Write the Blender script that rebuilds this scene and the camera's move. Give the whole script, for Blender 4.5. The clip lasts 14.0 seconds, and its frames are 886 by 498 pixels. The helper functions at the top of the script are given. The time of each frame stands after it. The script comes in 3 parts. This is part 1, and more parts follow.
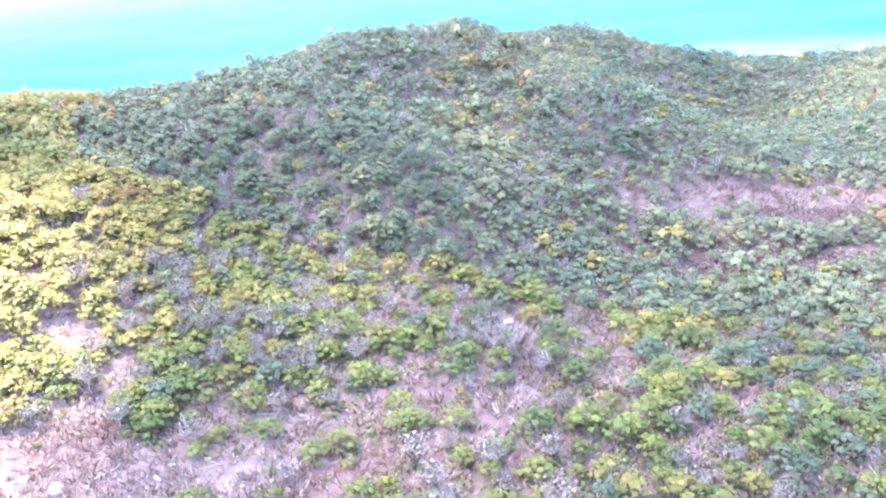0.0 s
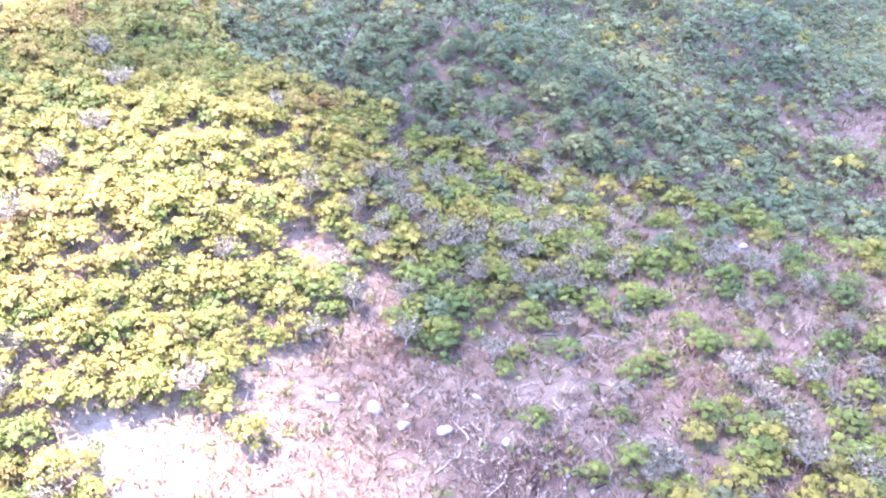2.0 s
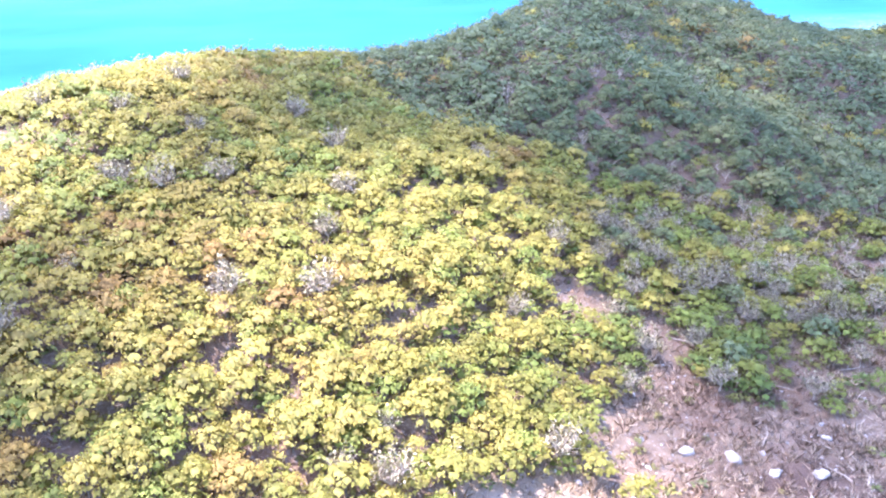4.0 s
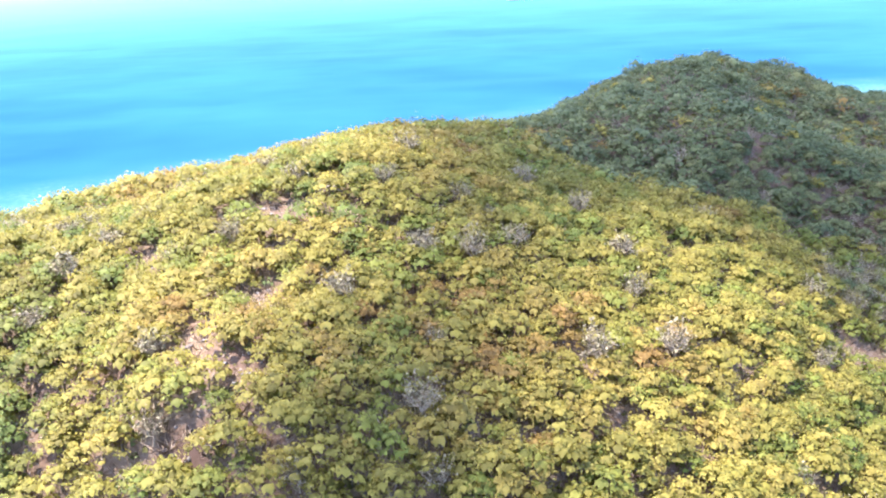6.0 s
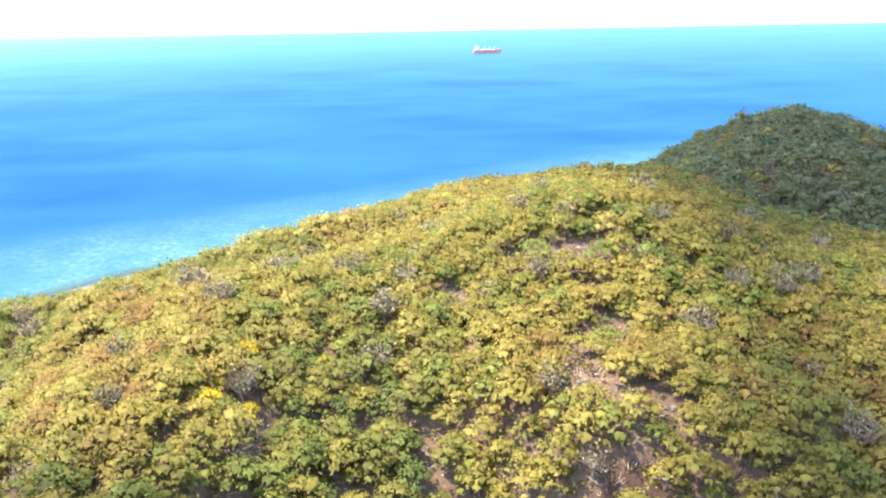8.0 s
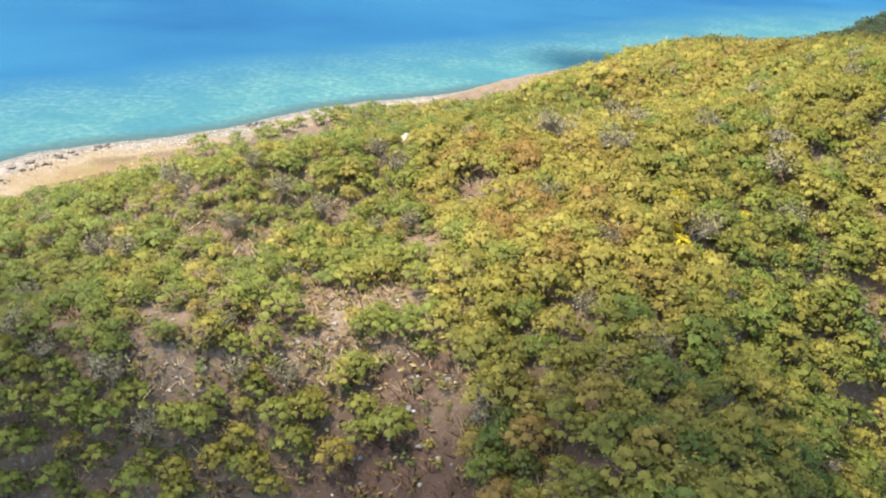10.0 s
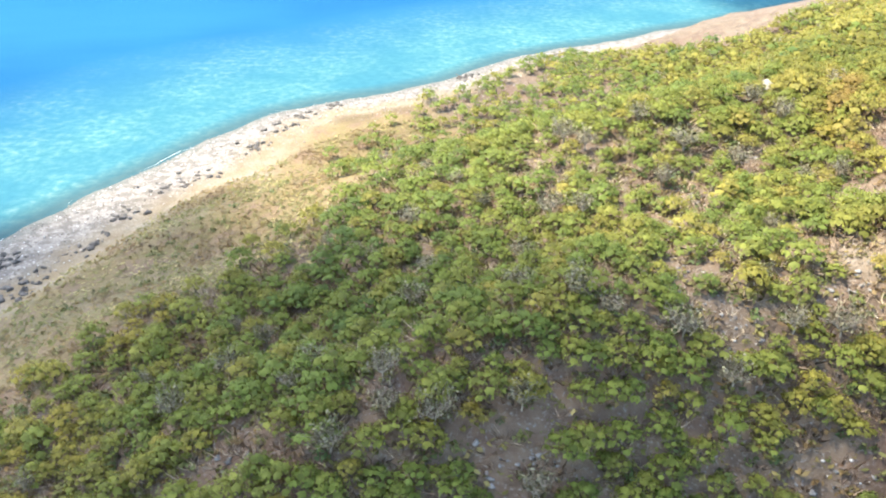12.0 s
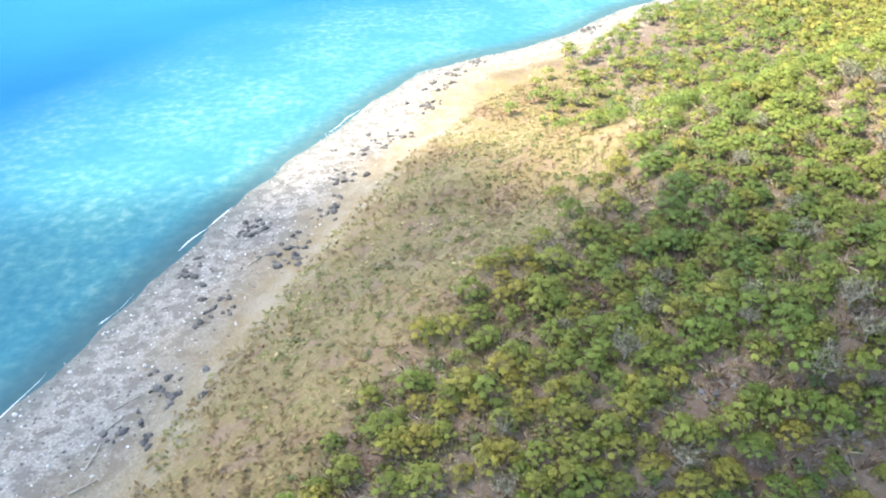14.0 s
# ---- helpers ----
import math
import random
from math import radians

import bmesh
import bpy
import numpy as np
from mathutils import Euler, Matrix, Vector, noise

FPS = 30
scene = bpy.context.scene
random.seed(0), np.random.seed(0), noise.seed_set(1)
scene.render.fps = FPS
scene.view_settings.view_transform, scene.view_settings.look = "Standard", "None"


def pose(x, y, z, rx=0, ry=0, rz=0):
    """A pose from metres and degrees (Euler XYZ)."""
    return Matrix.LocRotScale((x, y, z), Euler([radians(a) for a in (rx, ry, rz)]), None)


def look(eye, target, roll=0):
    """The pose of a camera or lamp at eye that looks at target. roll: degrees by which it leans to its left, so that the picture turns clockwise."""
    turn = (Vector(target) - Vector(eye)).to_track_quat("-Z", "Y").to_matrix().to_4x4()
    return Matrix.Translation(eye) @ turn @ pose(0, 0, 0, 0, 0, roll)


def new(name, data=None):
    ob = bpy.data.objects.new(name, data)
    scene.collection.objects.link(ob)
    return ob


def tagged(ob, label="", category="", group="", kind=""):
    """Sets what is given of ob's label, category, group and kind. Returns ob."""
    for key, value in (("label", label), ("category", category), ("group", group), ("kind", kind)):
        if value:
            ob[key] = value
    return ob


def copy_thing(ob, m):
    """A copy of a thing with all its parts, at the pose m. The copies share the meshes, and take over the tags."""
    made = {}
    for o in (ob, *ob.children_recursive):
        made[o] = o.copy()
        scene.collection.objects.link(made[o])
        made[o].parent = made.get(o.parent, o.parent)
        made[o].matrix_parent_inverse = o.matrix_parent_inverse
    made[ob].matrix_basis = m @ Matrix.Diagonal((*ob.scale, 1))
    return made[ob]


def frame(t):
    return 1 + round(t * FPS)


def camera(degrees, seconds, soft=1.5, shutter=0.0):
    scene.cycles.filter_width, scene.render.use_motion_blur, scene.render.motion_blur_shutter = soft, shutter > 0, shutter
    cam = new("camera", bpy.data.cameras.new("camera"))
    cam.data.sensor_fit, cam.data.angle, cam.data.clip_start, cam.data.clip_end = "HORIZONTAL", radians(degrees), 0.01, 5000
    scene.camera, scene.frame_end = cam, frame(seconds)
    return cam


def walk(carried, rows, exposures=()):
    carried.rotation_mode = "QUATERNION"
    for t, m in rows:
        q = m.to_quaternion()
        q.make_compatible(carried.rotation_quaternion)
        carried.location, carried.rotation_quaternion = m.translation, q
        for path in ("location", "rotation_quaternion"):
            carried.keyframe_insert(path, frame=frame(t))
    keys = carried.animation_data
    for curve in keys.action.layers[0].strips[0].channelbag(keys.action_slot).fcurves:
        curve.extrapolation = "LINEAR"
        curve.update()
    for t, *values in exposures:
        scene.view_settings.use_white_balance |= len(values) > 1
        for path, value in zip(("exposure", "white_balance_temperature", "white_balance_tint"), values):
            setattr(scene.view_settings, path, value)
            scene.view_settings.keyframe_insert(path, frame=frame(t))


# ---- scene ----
cam = camera(57.73, 14.0, soft=2.1)
PATH = [
    (0, (9.57, 6.73, 102.30), (-13.22, 96.43, 64.45), -4.4),
    (0.5, (-5.87, 4.24, 102.11), (-25.37, 93.34, 61.11), -0.6),
    (1, (-23.07, 1.39, 101.91), (-40.42, 89.49, 57.91), -0.5),
    (1.5, (-40.55, -0.99, 101.91), (-55.61, 86.81, 56.46), -0.5),
    (2, (-57.53, -2.78, 101.96), (-71.93, 84.62, 55.51), -0.9),
    (2.5, (-75.25, -4.37, 101.89), (-88.75, 83.58, 56.19), -1.6),
    (3, (-93.63, -5.72, 101.76), (-104.83, 83.73, 58.46), -2.3),
    (3.2, (-100.57, -6.06, 101.74), (-110.02, 83.64, 58.59), -1.9),
    (5.3, (-171.10, -6.48, 102.07), (-170.80, 87.27, 67.22), -2.5),
    (5.5, (-177.70, -6.33, 102.07), (-176.45, 87.57, 67.72), -2.1),
    (6, (-195.12, -5.80, 102.21), (-192.07, 88.70, 69.56), -2.5),
    (6.5, (-213.08, -4.98, 102.37), (-207.93, 90.22, 72.22), -1.8),
    (7, (-229.87, -4.13, 102.46), (-221.92, 91.57, 74.71), -1.2),
    (7.5, (-246.10, -3.43, 102.58), (-237.35, 92.72, 76.48), -1.6),
    (8, (-262.76, -2.86, 102.72), (-252.71, 92.89, 75.67), -1.0),
    (8.2, (-269.69, -2.75, 102.75), (-259.69, 93.00, 75.70), -1.1),
    (10.3, (-342.53, -1.86, 103.47), (-334.93, 86.29, 56.83), 3.3),
    (10.5, (-349.62, -1.71, 103.50), (-343.17, 86.04, 55.95), 2.4),
    (11, (-367.74, -1.05, 103.59), (-361.89, 86.45, 55.45), 0.8),
    (11.5, (-386.59, -0.57, 103.63), (-381.79, 85.63, 53.13), 0.8),
    (12, (-405.40, -0.06, 103.73), (-402.00, 86.39, 53.58), -0.1),
    (12.5, (-424.01, -0.21, 103.87), (-416.66, 85.94, 53.67), -0.7),
    (13, (-442.33, 0.19, 104.02), (-433.53, 85.09, 51.97), -0.4),
    (13.5, (-460.38, 0.43, 104.21), (-451.18, 84.28, 50.56), -0.9),
    (14, (-478.02, 0.51, 104.34), (-469.42, 84.06, 50.09), -1.1),
]
walk(cam, [(t, look(eye, target, roll)) for t, eye, target, roll in PATH],
     [(0.0, 4.05, 5750, 39), (3.2, 3.65, 5700, 35), (5.3, 2.93, 6150, 25), (8.2, 2.25, 7000, 16), (10.3, 1.82, 7400, 6), (11.5, 2.12, 6900, 5), (14.0, 2.5, 6550, 3)])

# ---- world, sun, exposure ----
SUN = Vector((-0.44, 0.22, 0.87)).normalized()
world = bpy.data.worlds.new("sky")
scene.world = world
world.use_nodes = True
wn = world.node_tree.nodes
sky = wn.new("ShaderNodeTexSky")
sky.sky_type, sky.sun_disc = "NISHITA", False
sky.sun_elevation = math.asin(SUN.z)
sky.sun_rotation = math.atan2(SUN.x, SUN.y)
sky.air_density, sky.dust_density, sky.ozone_density = 1.0, 1.0, 1.0
wn["Background"].inputs["Strength"].default_value = 0.15
world.node_tree.links.new(sky.outputs[0], wn["Background"].inputs["Color"])
sun = new("sun", bpy.data.lights.new("sun", "SUN"))
sun.data.energy, sun.data.angle, sun.data.color = 3.0, radians(1.5), (1.0, 0.93, 0.80)
sun.matrix_world = look(SUN * 100, (0, 0, 0))

rng = np.random.default_rng(7)


# ---- noise on arrays ----
def lattice(ix, iy, seed):
    h = np.sin(ix * 127.1 + iy * 311.7 + seed * 74.7) * 43758.5453
    return h - np.floor(h)


def value_noise(x, y, size, seed=0):
    """Smooth noise, 0 to 1, with features of the given size in metres."""
    x, y = np.asarray(x, float) / size, np.asarray(y, float) / size
    ix, iy = np.floor(x), np.floor(y)
    fx, fy = x - ix, y - iy
    fx, fy = fx * fx * (3 - 2 * fx), fy * fy * (3 - 2 * fy)
    a, b = lattice(ix, iy, seed), lattice(ix + 1, iy, seed)
    c, d = lattice(ix, iy + 1, seed), lattice(ix + 1, iy + 1, seed)
    return (a * (1 - fx) + b * fx) * (1 - fy) + (c * (1 - fx) + d * fx) * fy


def smooth(a, b, x):
    t = np.clip((np.asarray(x, float) - a) / (b - a), 0, 1)
    return t * t * (3 - 2 * t)


# ---- the lie of the land ----
# hills: x, y, height, two radii, turn
HILLS = [
    (-213.7, 233.1, 34.9, 45.2, 100.3, 22),
    (-396.8, 108.2, 69.5, 56.7, 25.7, 5),
    (-58.6, 381.9, 35.2, 125.1, 35.5, 30),
    (-103.7, 294.8, 38.9, 96.2, 30.9, 45),
    (-20.2, 295.7, 52.3, 45.3, 41.2, -45),
    (-68.7, 224.6, 31.4, 43.3, 28.2, -20),
    (-224.5, 93.5, 31.4, 36.6, 19.7, -39),
    (165.6, 354.9, 45.5, 51.4, 133.2, -18),
    (-300.8, 55.2, 44.3, 24.7, 72.3, -9),
]
# lower knolls, shoulders and hollows
KNOLLS = [
    (-202.2, 132.4, 25.0, 61.2, 29.3, -43),
    (-301.8, 203.1, 24.7, 18.0, 41.3, -59),
    (-357.7, 165.8, 28.8, 86.8, 21.7, -6),
    (-47.6, 154.0, 13.8, 138.4, 28.9, -14),
    (37.1, 2.8, 23.6, 125.9, 37.0, -41),
    (-409.2, 109.4, -39.1, 42.5, 17.2, 8),
    (-63.2, 352.4, 11.0, 13.1, 15.3, 20),
    (-120.2, 191.4, 12.9, 22.4, 71.2, -20),
    (-52.0, 332.9, -25.1, 27.6, 60.5, 23),
]
COAST = [(-590, -286), (-592, -143), (-582, -36), (-565, 60), (-548, 115), (-538, 136), (-526, 163), (-515, 186), (-502, 212), (-487, 234), (-471, 260), (-456, 279), (-438, 291), (-415, 300), (-393, 313), (-364, 343),
         (-338, 357), (-306, 371), (-284, 385), (-206, 424), (-152, 462), (-98, 500), (-36, 534), (54, 556), (179, 578), (376, 560), (501, 506)]


def shore(x, y):
    """Metres from the waterline, positive on land."""
    x, y = np.asarray(x, float), np.asarray(y, float)
    best, side = np.full(x.shape, 1e9), np.ones(x.shape)
    for (ax, ay), (bx, by) in zip(COAST, COAST[1:]):
        ux, uy = bx - ax, by - ay
        t = np.clip(((x - ax) * ux + (y - ay) * uy) / (ux * ux + uy * uy), 0, 1)
        d = np.hypot(x - ax - t * ux, y - ay - t * uy)
        s = np.where(ux * (y - ay) - uy * (x - ax) < 0, 1.0, -1.0)
        side = np.where(d < best - 1e-9, s, side)
        best = np.minimum(best, d)
    return best * side


def land(x, y, d=None):
    """The height of the ground."""
    x, y = np.asarray(x, float), np.asarray(y, float)
    d = shore(x, y) if d is None else d
    d = d + 3.0 * (value_noise(x, y, 13, 3) - 0.5) + 1.6 * (value_noise(x, y, 5, 4) - 0.5)
    z = 0 * x
    for cx, cy, h, sx, sy, turn in HILLS + KNOLLS:
        c, s = math.cos(radians(turn)), math.sin(radians(turn))
        u, v = c * (x - cx) + s * (y - cy), c * (y - cy) - s * (x - cx)
        z = z + h * np.exp(-0.5 * ((u / sx) ** 2 + (v / sy) ** 2))
    z = z + 1.6 * (value_noise(x, y, 22, 1) - 0.5) + 0.7 * (value_noise(x, y, 7, 2) - 0.5)
    steep = 0.43 + 1.2 * smooth(-440, -370, x)
    beach = np.where(d < 30, 0.075 * d, 2.25 + steep * (d - 30))
    z = np.maximum(np.minimum(z, beach), 0.06 * np.minimum(d, 22))
    return np.where(d < 0, np.maximum(0.10 * d, -9.0), z)


# bare places: x, y, two radii, how bare
BARE_VALLEY = [
    (-80, 100, 30, 17, 0.95), (-116, 86, 13, 8, 0.9), (-85, 77, 40, 11, 0.95), (-92, 130, 4, 9, 0.9), (-109, 136, 7, 5, 0.9), (-139, 117, 4, 3, 0.7), (-16, 166, 6, 4.5, 1.0), (-33, 167, 7, 3, 0.7), (4, 165, 3.5, 10, 0.8),
    (-11, 137, 3, 10, 0.8), (33, 143, 4, 3, 0.7), (22, 135, 3, 4, 0.6), (46, 250, 26, 9, 0.95), (15, 238, 12, 5, 0.8), (66, 241, 20, 8, 0.85), (40, 215, 26, 8, 0.5), (-60, 124, 16, 9, 0.5), (-48, 104, 14, 14, 0.6),
]
BARE_RIDGE = [
    (-231, 105, 4, 6, 0.9), (-224, 120, 5, 4, 0.9), (-221, 147, 6, 4, 0.8), (-213, 157, 6, 3.5, 0.8), (-210, 144, 5, 4, 0.8), (-222, 98, 5, 3, 0.8), (-228, 89, 4, 4, 0.8), (-228, 151, 5, 3, 0.6), (-269, 203, 5, 3, 0.6),
    (-255, 102, 3, 4, 0.5), (-245, 140, 5, 3, 0.5),
]
BARE_WEST = [
    (-336, 105, 9, 4.5, 1.0), (-328, 123, 7, 5, 0.9), (-313, 140, 6, 4, 0.9), (-355, 129, 6, 3, 0.8), (-360, 91, 5, 4.5, 0.9), (-327, 86, 6, 4.5, 0.9), (-333, 79, 8, 7, 0.35), (-328, 72, 7, 6, 0.35), (-342, 144, 6, 3, 0.8),
    (-341, 98, 5, 4, 0.8), (-331, 92, 6, 3, 0.8), (-361, 120, 5, 3, 0.6), (-366, 101, 5, 3, 0.6), (-396, 76, 5, 3, 0.7), (-431, 80, 5, 3, 0.7), (-351, 75, 5, 4, 0.7), (-390, 77, 6, 3, 0.7), (-443, 106, 4, 4, 0.5), (-467, 78, 6, 4, 0.6),
]
BARE = BARE_VALLEY + BARE_RIDGE + BARE_WEST


def bareness(x, y):
    out = 0 * np.asarray(x, float)
    for cx, cy, rx, ry, much in BARE:
        q = np.hypot((x - cx) / rx, (y - cy) / ry) + 0.7 * (value_noise(x, y, 6, 9) - 0.5)
        out = np.maximum(out, much * (1 - smooth(0.7, 1.25, q)))
    return out


# how far the grass reaches inland, by y
EDGE_Y, EDGE_D = [72, 90, 110, 126, 140, 156, 200, 244, 264, 282, 300, 330], [62, 66, 80, 92, 96, 98, 82, 56, 38, 22, 16, 14]


def open_slope(x, y, d):
    """1 on the treeless grass above the beach."""
    edge = np.interp(y, EDGE_Y, EDGE_D) + 16 * (value_noise(x, y, 17, 5) - 0.5)
    return 1 - smooth(edge - 9, edge + 7, d)


# ---- materials ----
def material(name):
    m = bpy.data.materials.new(name)
    m.use_nodes = True
    return m, m.node_tree.nodes, m.node_tree.links, m.node_tree.nodes["Principled BSDF"]


def noise_node(n, l, coords, scale, detail=4, rough=0.6):
    t = n.new("ShaderNodeTexNoise")
    t.inputs["Scale"].default_value, t.inputs["Detail"].default_value, t.inputs["Roughness"].default_value = scale, detail, rough
    l.new(coords, t.inputs["Vector"])
    return t.outputs["Fac"]


def ramp(n, l, fac, stops):
    r = n.new("ShaderNodeValToRGB")
    while len(r.color_ramp.elements) < len(stops):
        r.color_ramp.elements.new(0.5)
    for e, (p, c) in zip(r.color_ramp.elements, stops):
        e.position, e.color = p, (*c, 1)
    l.new(fac, r.inputs["Fac"])
    return r.outputs["Color"]


def mix(n, l, fac, a, b, kind="MIX"):
    m = n.new("ShaderNodeMix")
    m.data_type, m.blend_type = "RGBA", kind
    for socket, value in ((m.inputs["Factor"], fac), (m.inputs["A"], a), (m.inputs["B"], b)):
        if isinstance(value, bpy.types.NodeSocket):
            l.new(value, socket)
        elif isinstance(value, tuple):
            socket.default_value = (*value, 1)
        else:
            socket.default_value = value
    return m.outputs["Result"]


def attribute(n, name):
    a = n.new("ShaderNodeAttribute")
    a.attribute_name = name
    return a.outputs["Fac"]


def bump(n, l, height, strength, distance, bsdf):
    b = n.new("ShaderNodeBump")
    b.inputs["Strength"].default_value, b.inputs["Distance"].default_value = strength, distance
    l.new(height, b.inputs["Height"])
    l.new(b.outputs["Normal"], bsdf.inputs["Normal"])


def ground_material():
    m, n, l, p = material("ground")
    pos = n.new("ShaderNodeNewGeometry").outputs["Position"]
    big, mid, fine = noise_node(n, l, pos, 0.05), noise_node(n, l, pos, 0.35, 5), noise_node(n, l, pos, 1.9, 6, 0.7)
    soil = ramp(n, l, mid, [(0.25, (0.072, 0.046, 0.030)), (0.5, (0.130, 0.088, 0.057)), (0.75, (0.200, 0.146, 0.098))])
    rust = mix(n, l, ramp(n, l, big, [(0.45, (0, 0, 0)), (0.65, (1, 1, 1))]), soil, (0.11, 0.052, 0.034))
    soil = mix(n, l, 0.45, soil, rust)
    stones = ramp(n, l, fine, [(0.55, (0, 0, 0)), (0.68, (1, 1, 1))])
    soil = mix(n, l, stones, soil, (0.25, 0.22, 0.195))
    straw = ramp(n, l, fine, [(0.3, (0.098, 0.062, 0.025)), (0.5, (0.182, 0.124, 0.050)), (0.72, (0.275, 0.20, 0.098))])
    green = mix(n, l, ramp(n, l, mid, [(0.44, (0, 0, 0)), (0.64, (1, 1, 1))]), straw, (0.13, 0.105, 0.034))
    grass = mix(n, l, 0.6, straw, green)
    worn = noise_node(n, l, pos, 0.16, 6, 0.65)
    grass = mix(n, l, ramp(n, l, worn, [(0.50, (0, 0, 0)), (0.62, (0.75, 0.75, 0.75))]), grass, mix(n, l, fine, (0.10, 0.052, 0.032), (0.26, 0.165, 0.11)))
    shingle = ramp(n, l, fine, [(0.3, (0.115, 0.095, 0.082)), (0.5, (0.225, 0.194, 0.168)), (0.7, (0.37, 0.335, 0.295))])
    shingle = mix(n, l, ramp(n, l, mid, [(0.46, (0, 0, 0)), (0.56, (1, 1, 1))]), shingle, mix(n, l, fine, (0.072, 0.060, 0.050), (0.19, 0.160, 0.138)))
    sand = mix(n, l, fine, (0.13, 0.096, 0.068), (0.35, 0.282, 0.212))
    sand = mix(n, l, ramp(n, l, worn, [(0.42, (0, 0, 0)), (0.58, (0.7, 0.7, 0.7))]), sand, straw)
    c = mix(n, l, attribute(n, "grass"), soil, grass)
    c = mix(n, l, attribute(n, "rust"), c, mix(n, l, fine, (0.034, 0.018, 0.012), (0.078, 0.043, 0.030)))
    c = mix(n, l, attribute(n, "sand"), c, sand)
    c = mix(n, l, attribute(n, "shingle"), c, shingle)
    c = mix(n, l, attribute(n, "wet"), c, (0.10, 0.10, 0.09))
    l.new(c, p.inputs["Base Color"])
    p.inputs["Roughness"].default_value = 0.95
    bump(n, l, fine, 0.7, 0.35, p)
    return m


def sea_material():
    m, n, l, p = material("sea_water")
    pos = n.new("ShaderNodeNewGeometry").outputs["Position"]
    big, mid, fine = noise_node(n, l, pos, 0.004, 3), noise_node(n, l, pos, 0.030, 4, 0.55), noise_node(n, l, pos, 0.30, 4, 0.6)
    depth = attribute(n, "depth")
    lanes = n.new("ShaderNodeMapping")
    lanes.inputs["Scale"].default_value = (0.3, 1.0, 1.0)
    l.new(pos, lanes.inputs["Vector"])
    wind = noise_node(n, l, lanes.outputs["Vector"], 0.006, 5, 0.65)
    deep = ramp(n, l, big, [(0.35, (0.011, 0.064, 0.155)), (0.65, (0.017, 0.092, 0.185))])
    deep = mix(n, l, ramp(n, l, wind, [(0.45, (0, 0, 0)), (0.68, (0.4, 0.4, 0.4))]), deep, (0.026, 0.115, 0.195))
    shallow = ramp(n, l, fine, [(0.36, (0.045, 0.135, 0.155)), (0.52, (0.065, 0.165, 0.180)), (0.66, (0.125, 0.215, 0.210))])
    patch = mix(n, l, ramp(n, l, mid, [(0.36, (0, 0, 0)), (0.66, (1, 1, 1))]), mix(n, l, fine, (0.028, 0.105, 0.148), (0.050, 0.150, 0.180)), shallow)
    edge = mix(n, l, fine, (0.028, 0.072, 0.090), (0.07, 0.112, 0.115))
    c = mix(n, l, ramp(n, l, depth, [(0.30, (0, 0, 0)), (0.95, (1, 1, 1))]), patch, deep)
    c = mix(n, l, ramp(n, l, depth, [(0.02, (0, 0, 0)), (0.10, (1, 1, 1))]), edge, c)
    body, gloss, both, rim = n.new("ShaderNodeBsdfDiffuse"), n.new("ShaderNodeBsdfGlossy"), n.new("ShaderNodeMixShader"), n.new("ShaderNodeFresnel")
    rim.inputs["IOR"].default_value, gloss.inputs["Roughness"].default_value = 1.008, 0.3
    gloss.inputs["Color"].default_value = (0.25, 0.52, 0.62, 1)
    ripple = n.new("ShaderNodeBump")
    ripple.inputs["Strength"].default_value, ripple.inputs["Distance"].default_value = 0.3, 1.0
    l.new(noise_node(n, l, pos, 0.35, 6, 0.65), ripple.inputs["Height"])
    for shader in (body, gloss):
        l.new(ripple.outputs["Normal"], shader.inputs["Normal"])
    l.new(c, body.inputs["Color"])
    l.new(rim.outputs[0], both.inputs[0])
    l.new(body.outputs[0], both.inputs[1])
    l.new(gloss.outputs[0], both.inputs[2])
    l.new(both.outputs[0], n["Material Output"].inputs["Surface"])
    return m


def leaf_material(name, stops, joined, glow=0.3):
    """stops: colours over the range from tree to tree."""
    m, n, l, p = material(name)
    tint = attribute(n, "tint") if joined else n.new("ShaderNodeObjectInfo").outputs["Random"]
    c = ramp(n, l, tint, stops)
    geo = n.new("ShaderNodeNewGeometry")
    spot = n.new("ShaderNodeMath")
    spot.operation, spot.inputs[1].default_value, spot.inputs[2].default_value = "MULTIPLY_ADD", 0.8, 0.6
    l.new(geo.outputs["Random Per Island"], spot.inputs[0])
    value = n.new("ShaderNodeHueSaturation")
    l.new(c, value.inputs["Color"])
    l.new(spot.outputs[0], value.inputs["Value"])
    c = value.outputs["Color"]
    l.new(c, p.inputs["Base Color"])
    p.inputs["Roughness"].default_value = 0.65
    p.inputs["Specular IOR Level"].default_value = 0.25
    thin = n.new("ShaderNodeBsdfTranslucent")
    l.new(c, thin.inputs["Color"])
    both = n.new("ShaderNodeMixShader")
    both.inputs[0].default_value = glow
    l.new(p.outputs[0], both.inputs[1])
    l.new(thin.outputs[0], both.inputs[2])
    l.new(both.outputs[0], n["Material Output"].inputs["Surface"])
    return m


